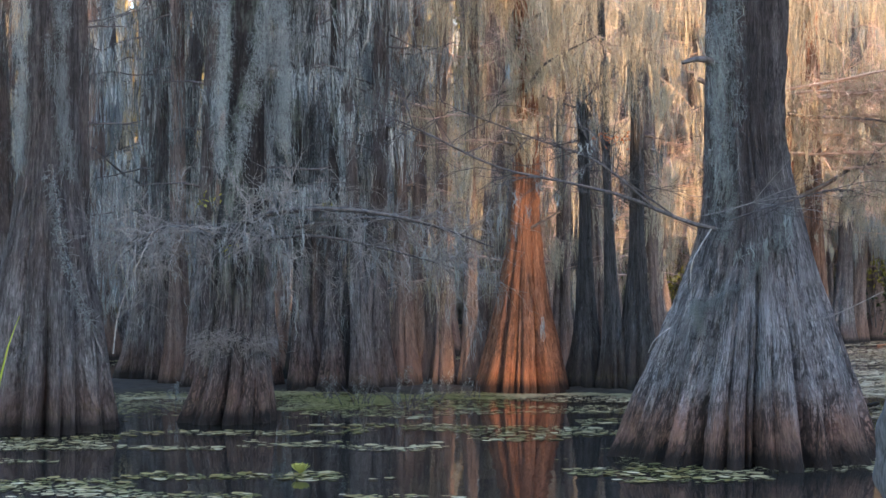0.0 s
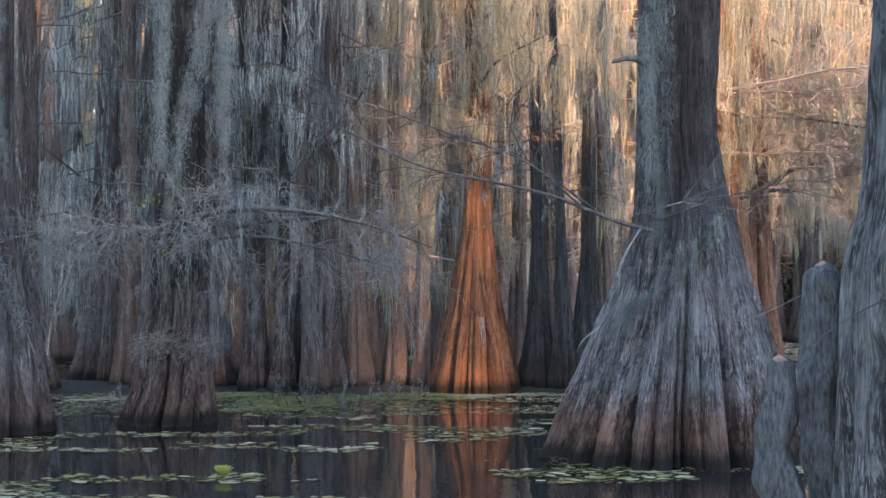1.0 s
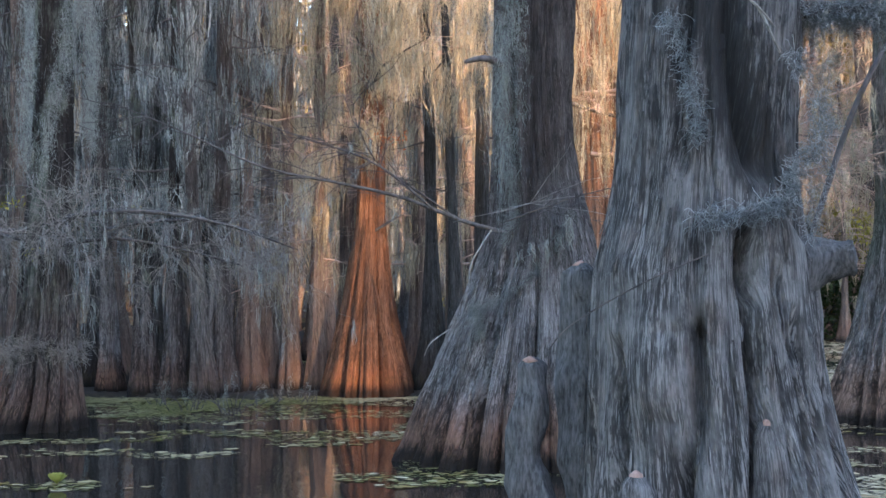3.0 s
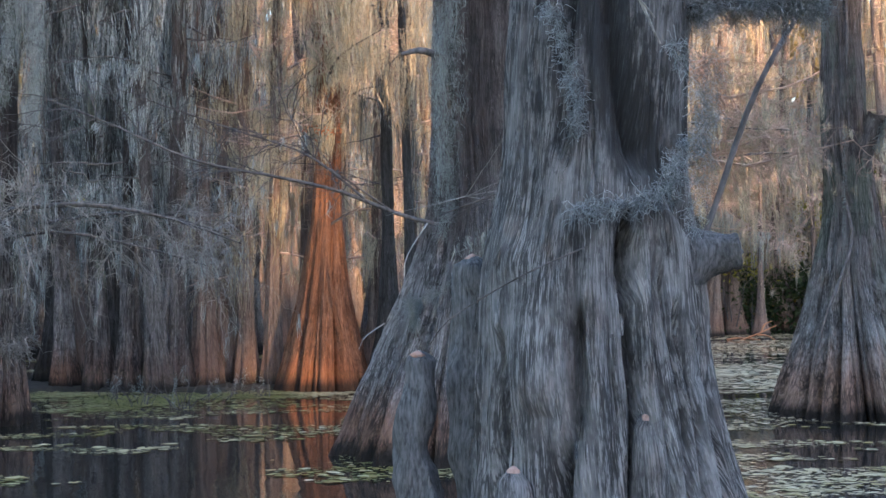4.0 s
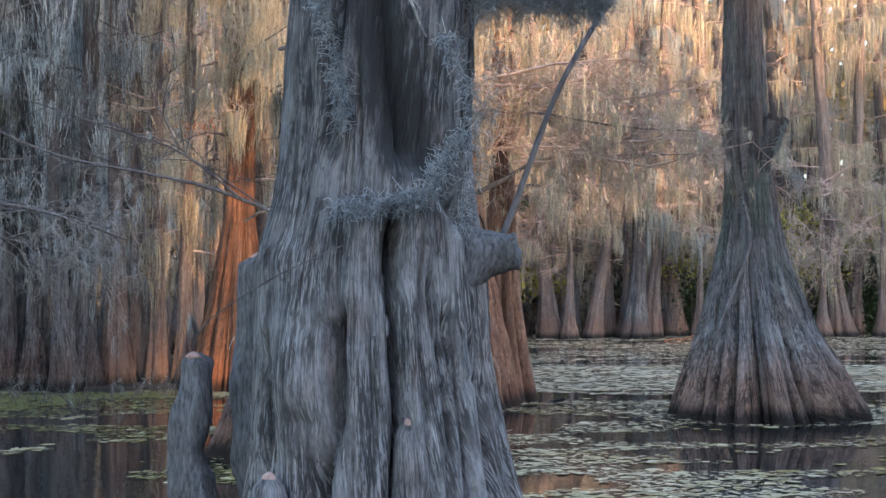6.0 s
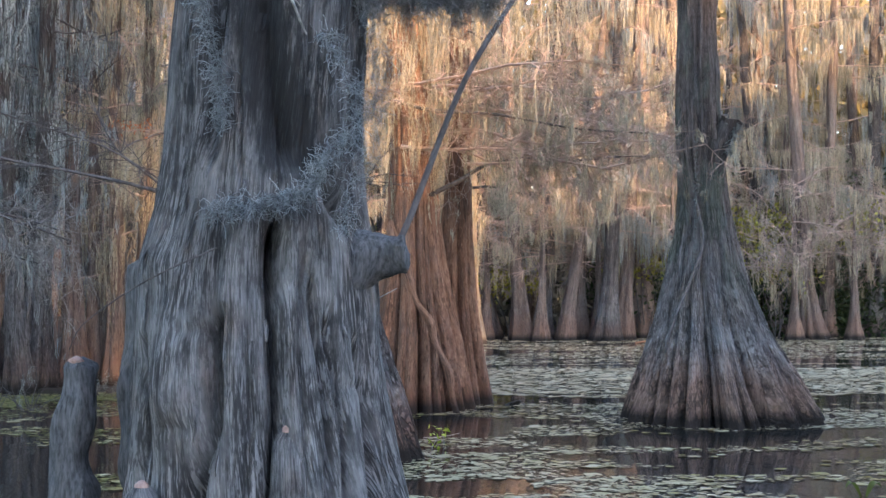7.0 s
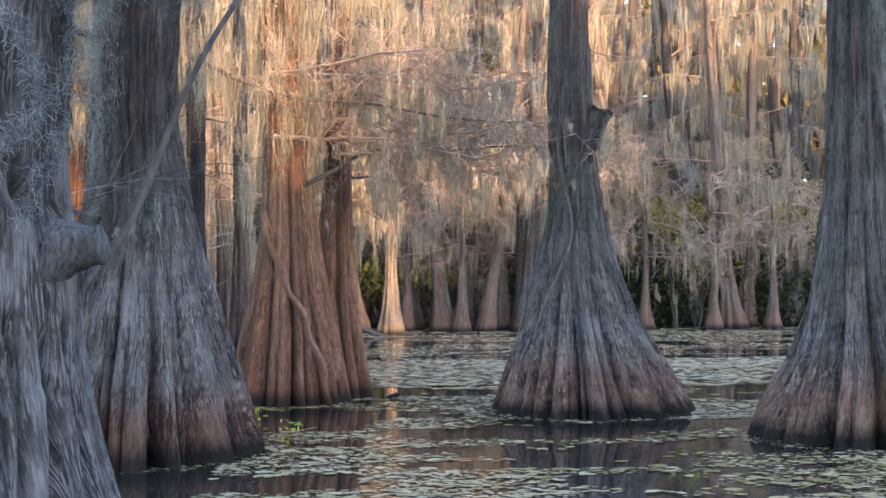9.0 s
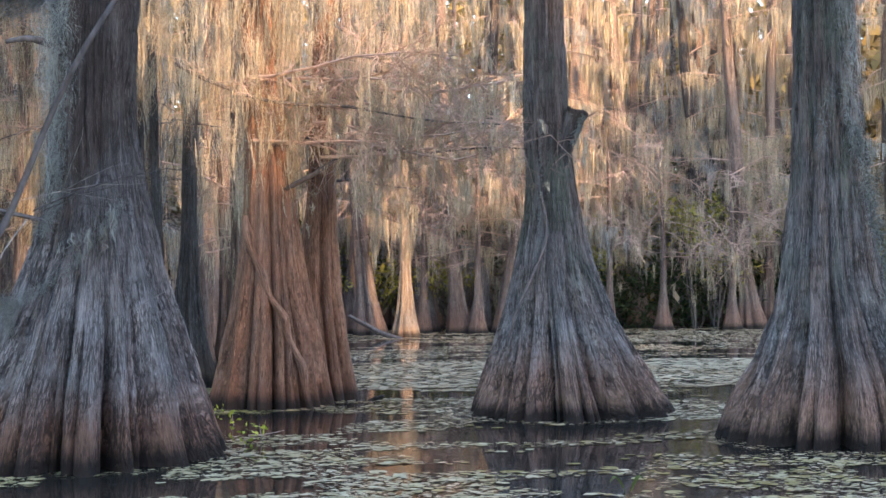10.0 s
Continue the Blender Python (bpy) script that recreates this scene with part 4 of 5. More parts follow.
def build_third():
    prof = [(-0.5, 9.22, 1.25), (0.0, 9.24, 1.05), (0.12, 9.25, 1.02), (0.37, 9.25, 0.92), (0.61, 9.25, 0.77), (0.86, 9.22, 0.635), (1.11, 9.21, 0.53), (1.35, 9.19, 0.45), (1.85, 9.19, 0.355), (2.35, 9.188, 0.29), (2.84, 9.19, 0.272), (3.35, 9.186, 0.255), (3.9, 9.182, 0.24), (7, 9.2, 0.23), (14, 9.2, 0.08)]
    t = big_tree(9.22, 11.3, "grey cypress with reddish stained buttress and moss", prof, 14, 0.80, 41, M_BARK_SLIM, 240, 210, rough=0.017, top_depth=0.07, dense=4.2, front=0.55)
    rng = np.random.default_rng(42)
    gm = Geo()
    tops = [(9.24 + 0.11 * rng.normal(), 10.99 + 0.03 * rng.normal(), z) for z in np.linspace(2.8, 5.4, 26)]
    garland(gm, rng, rel(t, *tops), 0.42, 0.11, 9, 0.05, 0.004)
    tuft(gm, rng, through_points(rel(t, (9.3, 10.95, 2.7), (9.38, 10.92, 2.2), (9.42, 10.85, 1.8), (9.5, 10.75, 1.3), (9.5, 10.6, 0.9))), 900, 0.07, 0.003)
    part("hanging_moss", gm, M_MOSS, t)
    t.location.x += 0.07


build_third()


def build_orange():
    prof = [(-0.5, 1.295, 0.92), (0, 1.305, 0.755), (0.34, 1.315, 0.65), (0.76, 1.325, 0.545), (1.1, 1.331, 0.455), (1.42, 1.337, 0.388), (2.01, 1.352, 0.292), (2.42, 1.37, 0.225), (2.7, 1.376, 0.206), (3.27, 1.391, 0.195), (5.8, 1.385, 0.17), (12, 1.425, 0.06)]
    t = big_tree(1.33, 18.9, "rust-red cypress with smooth ribbed cone glowing in sun", prof, 13, 0.45, 51, M_BARK_RED, 170, 140, rough=0.007, top_depth=0.10, flare_top=3.0, dense=4.0, front=0.5)
    rng = np.random.default_rng(52)
    g = Geo()
    g.tube(through_points(rel(t, (1.42, 18.53, 1.72), (1.46, 18.47, 1.5), (1.56, 18.38, 1.05), (1.66, 18.3, 0.75), (1.70, 18.27, 0.6)), 16), np.linspace(0.02, 0.012, 16), 7)
    part("vine", g, M_BARK_RED, t, "woody vine down the cone")
    limbs = []
    for i in range(16):
        a = rng.random() * 6.28
        limbs.append((bough(rng, (0.04, 0, 3.6 + i * 0.28), (math.cos(a), math.sin(a), 0.1), 0.9 + 0.9 * rng.random(), 0.3), 0.025))
    tips = trunk_tips(rng, 70, 3.5, 7, 0.20, 0.6, 0.04)
    front = np.stack((0.1 + 1.9 * rng.random(70), -2.6 + 1.8 * rng.random(70), 4.2 + 2.6 * rng.random(70), 0.3 + 0.5 * rng.random(70)), -1)
    for i in range(5):
        limbs.append((through_points([(0.05, -0.1, 4.4 + 0.5 * i), (0.3 + 0.1 * i, -1.3, 4.6 + 0.5 * i), (0.9 - 0.35 * i, -2.6, 4.7 + 0.5 * i)], 9), 0.03))
    tips = np.vstack((tips, front))
    dressed(t, rng, limbs, 0.014, 20, 0.02, M_MOSS_TAN, M_TWIG_RED, 2, tips, length=(0.3, 0.9), spread=0.2)
    gm = Geo()
    garland(gm, rng, front[:, :3], 0.8, 0.18, 10, 0.07, 0.006)
    part("hanging_moss", gm, M_MOSS_TAN, t)
    g = Geo()
    g.tube(bough(rng, (-0.2, -0.05, 2.2), (1, -0.2, 0.35), 0.9, 0.0, 0.12, 7), np.linspace(0.03, 0.012, 7), 7)
    part("limb", g, M_LIMB, t)
    t.location.x -= 0.085


build_orange()


def build_pair():
    prof = [(-0.5, 4.11, 0.88), (0.0, 4.11, 0.745), (0.28, 4.11, 0.685), (0.79, 4.12, 0.595), (1.1, 4.11, 0.51), (1.44, 4.11, 0.442), (1.8, 4.11, 0.38), (2.1, 4.11, 0.338), (2.75, 4.10, 0.29), (3.4, 4.08, 0.275), (4.6, 4.02, 0.26), (8, 3.98, 0.2), (13, 3.9, 0.07)]
    t = big_tree(4.1, 15.6, "reddish cypress with smooth broad flutes beside its twin", prof, 11, 0.66, 61, M_BARK_PAIR, 170, 140, rough=0.006, top_depth=0.10, flare_top=3.0, dense=4.0, front=0.5)
    rng = np.random.default_rng(62)
    g = Geo()
    g.tube(through_points(rel(t, (3.84, 15.42, 2.2), (3.90, 15.29, 1.85), (4.02, 15.21, 1.55), (4.10, 15.18, 1.3), (4.27, 15.12, 1.05), (4.33, 15.09, 0.8), (4.48, 15.02, 0.48), (4.52, 15.0, 0.2), (4.60, 14.95, -0.1)), 34), np.linspace(0.055, 0.04, 34) * (1 + 0.2 * np.sin(np.arange(34) * 0.8)), 12)
    part("vine", g, M_BARK_PAIR, t, "thick strangling root across the flutes")
    g = Geo()
    g.tube(through_points(rel(t, (3.1, 14.9, 3.9), (3.5, 14.85, 3.68), (4.2, 14.8, 3.45), (5.0, 14.8, 3.4), (5.9, 14.8, 3.25), (6.8, 14.8, 3.2)), 22), np.linspace(0.03, 0.008, 22), 8)
    limb = g.v[0].reshape(-1, 3)[: 22 * 9].reshape(22, 9, 3)[:, :8].mean(1)
    part("limb", g, M_LIMB, t, "bare sunlit limb")
    g = Geo()
    g.tube(through_points(rel(t, (4.25, 15.4, 2.50), (4.63, 15.2, 2.68), (4.93, 15.2, 2.86), (5.35, 15.2, 2.95), (5.9, 15.2, 2.92), (6.6, 15.2, 2.98), (7.3, 15.1, 2.95)), 26), np.linspace(0.03, 0.008, 26), 8)
    part("limb", g, M_LIMB, t, "long dark crooked limb")
    gt, ends = Geo(), []
    limbs = [limb]
    for i in range(15):
        a = -0.5 + 0.55 * rng.normal()
        s = bough(rng, (-0.5 + 2.2 * rng.random(), -0.5 + 0.2 * rng.random(), 2.7 + 1.1 * rng.random()), (1.0, -0.35 * rng.random() + 0.2 * rng.normal(), 0.12 * rng.normal()), 1.5 + 1.1 * rng.random(), 0.1, 0.12, 9)
        g = Geo()
        g.tube(s, np.linspace(0.022, 0.006, 9), 6)
        part("limb", g, M_TWIG_RED, t)
        limbs.append(s)
    for s in limbs:
        twigs(gt, rng, s, 0.0075, 3, 13, 0.65, 0.1, 3, 0.9, ends)
    part("twig_tangle", gt, M_TWIG_RED, t, "dense fine reddish bare twigs")
    gm = Geo()
    tops = np.array([e[-1] for e in ends[::12]])
    beards(gm, rng, tops, 0.12 + 0.5 * rng.random(len(tops)) ** 3, 0.05, 12, 0.008, 0.03, 4)
    tips = trunk_tips(rng, 110, 2.75, 7, 0.30, 0.8)
    beards(gm, rng, tips[:, :3], tips[:, 3], 0.16, 24, 0.012, 0.03)
    front = np.stack((-0.9 + 2.8 * rng.random(110) ** 1.2, -1.0 + 0.6 * rng.random(110), 2.95 + 2.6 * rng.random(110)), -1)
    garland(gm, rng, front, 0.5, 0.15, 6, 0.07, 0.007)
    beards(gm, rng, front, 0.6, 0.16, 14, 0.010, 0.02, 4)
    part("hanging_moss", gm, M_MOSS_TAN, t)
    t.location.x += 0.1
    prof = [(-0.5, 4.9, 0.46), (0.0, 4.87, 0.40), (0.58, 4.83, 0.31), (1.27, 4.77, 0.265), (1.95, 4.76, 0.225), (2.64, 4.79, 0.175), (4.7, 4.83, 0.13), (11, 4.9, 0.05)]
    t = big_tree(4.9, 16.4, "narrow red-brown cypress pressed against a bigger one", prof, 8, 0.60, 63, M_BARK_PAIR, 100, 100, rough=0.006, top_depth=0.09, dense=3.8, front=0.4)
    t.location.x += 0.02
    limbs = [(bough(rng, (0, 0, 2.7 + i * 0.5), (rng.normal(), rng.normal(), 0.2), 1.1, 0.3), 0.02) for i in range(12)]
    dressed(t, rng, limbs, 0.013, 20, 0.06, M_MOSS_TAN, M_TWIG_RED, 2, None, length=(0.4, 1.5))


build_pair()


def build_stump_tree():
    prof = [(-0.5, -2.05, 0.68), (0.0, -2.03, 0.57), (0.28, -1.98, 0.49), (0.59, -1.95, 0.42), (0.9, -1.95, 0.35), (1.21, -1.93, 0.32), (1.84, -1.92, 0.28), (2.77, -1.85, 0.22), (4.67, -1.84, 0.19), (12, -1.8, 0.07)]
    t = big_tree(-1.95, 14.0, "brown cypress ringed with twigs under a mossy tangle", prof, 10, 0.60, 71, M_BARK_STUMP, 150, 130, rough=0.010, top_depth=0.08, dense=4.6, front=0.5)
    rng = np.random.default_rng(72)
    g = Geo()
    ring = [(0.36 * math.cos(a), 0.36 * math.sin(a), 0.86 + 0.05 * math.sin(3 * a)) for a in np.linspace(0, 2 * math.pi, 24)]
    tuft(g, rng, np.array(ring), 900, 0.16, 0.003)
    part("twig_ring", g, M_TWIG, t, "collar of tangled fine twigs and moss")
    gt, ends = Geo(), []
    runs = [((-1.9, 13.9, 2.15), (-1.4, 13.4, 2.25), (-0.6, 13.0, 2.25), (0.2, 12.8, 2.1), (0.9, 12.8, 1.85)), ((-2.0, 13.9, 2.1), (-2.6, 13.6, 2.1), (-3.1, 13.5, 1.9)), ((-1.8, 13.9, 1.95), (-1.0, 13.3, 2.0), (-0.2, 13.1, 1.85), (0.5, 13.2, 1.65)), ((-1.9, 13.8, 2.05), (-1.7, 13.2, 2.15), (-1.3, 12.9, 2.0)), ((-2.1, 13.9, 2.0), (-2.5, 13.2, 2.1), (-2.9, 13.0, 1.8)), ((-1.2, 13.5, 2.1), (-0.5, 13.5, 2.2), (0.1, 13.6, 2.15), (0.6, 13.6, 2.0))]
    gm = Geo()
    for i, run in enumerate(runs):
        pts = through_points(rel(t, *run), 16)
        g = Geo()
        g.tube(pts, np.linspace(0.04 if i < 2 else 0.022, 0.007, 16), 7)
        part("limb", g, M_LIMB, t)
        twigs(gt, rng, pts, 0.0075, 3, 17, 0.7, 0.5, 3, 0.9, ends)
        beards(gm, rng, pts[3::4], 0.24, 0.12, 8, 0.004, 0.03, 5)
    part("twig_tangle", gt, M_TWIG, t, "dense drooping tangle of grey bare twigs")
    tops = np.array([e[-1] for e in ends[::30]])
    beards(gm, rng, tops, 0.1 + 0.28 * rng.random(len(tops)) ** 2, 0.05, 9, 0.004, 0.02, 4)
    # two long beards that draw together
    for s in np.linspace(0, 1, 18):
        tops = rel(t, (-2.0 - 0.02 * s, 13.6, 5.2 - 2.2 * s), (-1.45 - 0.38 * s, 13.6, 5.2 - 2.2 * s), (-1.38 + 0.02 * s, 13.65, 4.9 - 1.6 * s))
        garland(gm, rng, tops, 0.4, 0.15, 24, 0.045, 0.004)
    tips = trunk_tips(rng, 10, 3.5, 8, 0.25, 0.6, 0.1)
    beards(gm, rng, tips[:, :3], tips[:, 3], 0.12, 16, 0.006, 0.05)
    part("hanging_moss", gm, M_MOSS, t)
    g = Geo()
    leaves(g, rng, rel(t, (-2.2, 13.5, 2.36), (-2.12, 13.5, 2.4), (-0.9, 13.6, 2.35), (-1.9, 13.4, 1.85)), 0.1, 14, 0.022)
    part("sprig", g, M_LEAF_LIME, t, "few fresh yellow-green leaves")
    t.location.x -= 0.09


build_stump_tree()


def build_left():
    prof = [(-0.5, -3.72, 0.85), (0.0, -3.7, 0.74), (0.35, -3.69, 0.68), (0.93, -3.68, 0.58), (1.52, -3.68, 0.47), (2.1, -3.67, 0.37), (2.68, -3.67, 0.29), (3.3, -3.65, 0.25), (4.5, -3.65, 0.23), (13, -3.6, 0.07)]
    t = big_tree(-3.69, 13.0, "grey-brown cypress with fluted foot and clinging moss", prof, 11, 0.70, 81, M_BARK_BROWN, 170, 150, rough=0.012, top_depth=0.08, dense=5.0, front=0.5)
    rng = np.random.default_rng(82)
    g = Geo()
    g.tube(through_points(rel(t, (-3.55, 12.7, 2.7), (-3.42, 12.55, 2.1), (-3.25, 12.4, 1.6), (-3.02, 12.3, 1.1), (-2.9, 12.3, 0.8)), 18), np.linspace(0.02, 0.012, 18), 7)
    part("vine", g, M_LIMB, t, "leaning woody vine")
    gm = Geo()
    tuft(gm, rng, through_points(rel(t, (-3.55, 12.68, 2.6), (-3.42, 12.5, 2.1), (-3.25, 12.38, 1.6), (-3.02, 12.28, 1.1))), 420, 0.08, 0.003)
    tops = [(x, 12.7, z) for z in np.linspace(2.9, 5.6, 18) for x in (-3.92 + 0.04 * rng.normal() + 0.06 * math.sin(2.1 * z), -3.45 + 0.03 * rng.normal() + 0.05 * math.sin(2.7 * z))]
    garland(gm, rng, rel(t, *tops), 0.5, 0.085, 20, 0.045, 0.0035)
    beards(gm, rng, rel(t, *tops), 0.5, 0.10, 4, 0.004, 0.03, 5)
    part("hanging_moss", gm, M_MOSS, t)
    gt = Geo()
    gt.tube(through_points(rel(t, (-2.85, 12.5, 0.8), (-2.8, 12.5, 1.2), (-2.65, 12.5, 1.6), (-2.5, 12.6, 2.0)), 12), np.linspace(0.009, 0.004, 12), 6)
    twigs(gt, rng, through_points(rel(t, (-2.85, 12.5, 0.9), (-2.65, 12.5, 1.6), (-2.5, 12.6, 2.0)), 10), 0.005, 2, 12, 0.5, 0.1)
    part("twig_tangle", gt, M_TWIG, t, "forked pale dead branch")
    t.location.x -= 0.09


build_left()


# the fluted group behind the tangle
def build_row():
    rng = np.random.default_rng(90)
    # the rows in M_BARK_DARK paint the shaded gaps between the feet
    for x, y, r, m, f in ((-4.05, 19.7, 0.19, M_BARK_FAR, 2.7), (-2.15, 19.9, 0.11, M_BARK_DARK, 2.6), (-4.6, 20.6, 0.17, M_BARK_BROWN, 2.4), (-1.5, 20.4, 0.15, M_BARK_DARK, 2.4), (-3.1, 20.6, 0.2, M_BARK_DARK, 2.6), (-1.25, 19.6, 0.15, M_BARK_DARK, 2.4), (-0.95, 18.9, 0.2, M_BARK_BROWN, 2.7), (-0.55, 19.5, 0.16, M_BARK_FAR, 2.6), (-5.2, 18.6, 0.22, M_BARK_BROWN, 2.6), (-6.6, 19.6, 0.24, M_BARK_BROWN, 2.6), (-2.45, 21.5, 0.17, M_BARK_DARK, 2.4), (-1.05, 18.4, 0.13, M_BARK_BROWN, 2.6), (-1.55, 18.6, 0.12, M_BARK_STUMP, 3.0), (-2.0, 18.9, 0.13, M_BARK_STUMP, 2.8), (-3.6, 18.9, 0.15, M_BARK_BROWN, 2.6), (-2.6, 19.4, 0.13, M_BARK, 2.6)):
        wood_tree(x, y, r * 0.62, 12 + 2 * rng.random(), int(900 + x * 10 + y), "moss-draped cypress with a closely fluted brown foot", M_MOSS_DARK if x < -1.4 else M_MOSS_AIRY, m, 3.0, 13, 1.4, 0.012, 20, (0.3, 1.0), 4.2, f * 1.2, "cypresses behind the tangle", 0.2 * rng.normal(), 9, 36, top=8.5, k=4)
    # trunks in shade, darkened by their bark colour
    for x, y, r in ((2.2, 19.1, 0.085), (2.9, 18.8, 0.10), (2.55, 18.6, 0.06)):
        wood_tree(x, y, r, 10, int(700 + x * 10), "cypress coloured nearly black for shade, with sparse moss", M_MOSS_DARK, M_BARK_DARK, 3.0, 8, 0.8, 0.014, 16, (0.4, 1.0), 3.0, 4.8, "dark cypresses", 0.1 * rng.normal(), 7, 8)
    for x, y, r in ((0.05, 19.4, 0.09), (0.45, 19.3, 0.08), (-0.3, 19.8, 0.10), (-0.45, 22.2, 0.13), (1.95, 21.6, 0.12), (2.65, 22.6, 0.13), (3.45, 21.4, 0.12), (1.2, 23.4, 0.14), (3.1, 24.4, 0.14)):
        wood_tree(x, y, r, 11, int(800 + x * 10), "slim cypress veiled in moss tinted tan for sun", M_MOSS_TAN, M_BARK_FAR, 1.7, 15, 1.1, 0.013, 18, (0.3, 1.0), 4.2, 2.8, "cypresses veiled in tan moss", 0.1 * rng.normal(), 7, 34, 1, M_TWIG_RED, na=40, nz=32, top=8.0, k=4, limb_material=M_TWIG_RED)


build_row()


# the wood on the left and beyond
def build_wood():
    rng = np.random.default_rng(100)
    spots = []
    for y0, y1, x0, x1, n in ((22, 27, -13, 1.0, 16), (28, 36, -17, 2.2, 20), (37, 46, -24, 5, 26), (47, 62, -34, 6, 34)):
        tries = 0
        while n and tries < 4000:
            tries += 1
            x, y = x0 + (x1 - x0) * rng.random(), y0 + (y1 - y0) * rng.random()
            if all((x - a) ** 2 + (y - b) ** 2 > 1.3 for a, b in spots):
                spots.append((x, y))
                n -= 1
    spots += [(-6.2, 25.2), (-7.6, 29.6), (-9.1, 35.0), (-5.4, 22.3)]
    for i, (x, y) in enumerate(spots):
        m = (M_MOSS_AIRY if y < 37 else M_MOSS_FAR, M_MOSS_TAN, M_MOSS_DARK, M_MOSS_AIRY)[i % 4]
        wood_tree(x, y, 0.15 + 0.12 * rng.random(), 12 + 4 * rng.random(), 1000 + i, "tall cypress curtained with long hanging moss", m, (M_BARK_BROWN, M_BARK, M_BARK_FAR, M_BARK_BROWN, M_BARK_FAR, M_BARK_FAR)[i % 6], 2.6 if y < 30 else 2.0, 12, 1.9, 0.026 if y < 37 else 0.045, 13 if y < 37 else 6, (0.4, 1.5), 4.2 if y < 37 else 2.6, 2.4, "cypress wood", 0.4 * rng.normal(), 7, 34 if y < 37 else 12, na=40 if y < 37 else 26, nz=30 if y < 37 else 20, top=10 if y < 37 else 13, k=3)


build_wood()


# trees added out of view on the left to cut the sky light there
def build_left_shade():
    rng = np.random.default_rng(150)
    for i, (x, y) in enumerate(((-8.2, 12.5), (-7.0, 9.5), (-8.6, 7.0), (-7.2, 4.4), (-9.6, 10.4), (-8.8, 2.0), (-9.5, 15.0))):
        wood_tree(x, y, 0.26 + 0.08 * rng.random(), 13 + 2 * rng.random(), 1500 + i, "unseen mossy cypress added to shade the left side", M_MOSS_DARK, M_BARK_BROWN, 2.0, 18, 1.6, 0.06, 8, (0.8, 2.2), 4.0, 2.4, "cypress wood", 0.1, 8, 16, na=32, nz=24, k=4)


build_left_shade()


def build_far_shore():
    rng = np.random.default_rng(200)
    pale = wood_tree(7.05, 37.3, 0.11, 14, 201, "pale slim cypress cone catching full sun", M_MOSS_TAN, M_BARK_PALE, 2.9, 16, 1.2, 0.03, 14, (0.5, 1.3), 4.0, 4.2, "", 0.05, 9, 34)
    spots = [(8.9, 40.0), (9.6, 40.8), (10.2, 39.9), (10.9, 41.0), (11.5, 39.8), (5.6, 41), (6.1, 39.6), (7.9, 41.5), (12.2, 40.8), (18.6, 41.0), (21.5, 43.0), (25.5, 42), (15.5, 43), (29, 44), (7.2, 46), (8.3, 52), (6.4, 50), (9.5, 58), (8.2, 44.3)]
    for row, (y0, y1, x0, x1, n) in enumerate(((42, 47, 4, 36, 30), (48, 56, 2, 46, 36), (58, 72, 0, 62, 36))):
        tries = 0
        while n and tries < 4000:
            tries += 1
            x, y = x0 + (x1 - x0) * rng.random(), y0 + (y1 - y0) * rng.random()
            if all((x - a) ** 2 + (y - b) ** 2 > 2.0 for a, b in spots):
                spots.append((x, y))
                n -= 1
    for i, (x, y) in enumerate(spots):
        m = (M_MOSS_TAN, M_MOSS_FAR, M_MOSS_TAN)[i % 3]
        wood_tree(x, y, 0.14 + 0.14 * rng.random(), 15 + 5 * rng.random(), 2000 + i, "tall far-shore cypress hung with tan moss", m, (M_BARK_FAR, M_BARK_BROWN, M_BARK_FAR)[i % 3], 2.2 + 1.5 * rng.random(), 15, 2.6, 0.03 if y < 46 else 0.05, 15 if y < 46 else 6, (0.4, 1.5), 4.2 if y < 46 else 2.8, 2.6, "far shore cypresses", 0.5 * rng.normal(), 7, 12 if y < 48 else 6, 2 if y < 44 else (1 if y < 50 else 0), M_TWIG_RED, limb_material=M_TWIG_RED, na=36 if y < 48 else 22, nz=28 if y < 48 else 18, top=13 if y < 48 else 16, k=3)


build_far_shore()


def build_shrubs():
    rng = np.random.default_rng(300)
    for i in range(26):
        x, y = 3 + 34 * rng.random(), 43 + 10 * rng.random()
        h = 2 + 4.5 * rng.random()
        t = thing("shrub", x, y, "dark evergreen understorey shrub with olive leaves", "shrub", "understorey shrubs", 0.0)
        for _ in range(5):
            g = Geo()
            g.tube(bough(rng, (0, 0, -0.6), (rng.normal() * 0.4, rng.normal() * 0.4, 1), h * 0.9, 0, 0.15), np.linspace(0.05, 0.01, 9), 5)
            part("stem", g, M_LIMB, t)
        g = Geo()
        c = np.stack((rng.normal(0, 0.9, 30), rng.normal(0, 0.9, 30), h * (0.15 + 0.85 * rng.random(30))), -1)
        leaves(g, rng, c, 0.9, 40, 0.11)
        part("foliage", g, (M_LEAF_OLIVE, M_LEAF_DARK, M_LEAF_OLIVE, M_LEAF_GOLD)[i % 4], t)
    for i in range(16):
        x, y = 12.5 + 1.15 * i + 0.5 * rng.random(), 42.3 + 1.3 * rng.random()
        t = thing("shrub", x, y, "low dark evergreen shrub at the far waterline", "shrub", "understorey shrubs")
        for _ in range(3):
            g = Geo()
            g.tube(bough(rng, (0, 0, -0.6), (rng.normal() * 0.4, rng.normal() * 0.3, 1), 2.2, 0, 0.15), np.linspace(0.04, 0.01, 9), 4)
            part("stem", g, M_LIMB, t)
        g = Geo()
        c = np.stack((rng.normal(0, 0.7, 22), rng.normal(0, 0.4, 22), 2.1 * rng.random(22)), -1)
        leaves(g, rng, c, 0.8, 34, 0.10)
        part("foliage", g, M_LEAF_DARK, t)


build_shrubs()


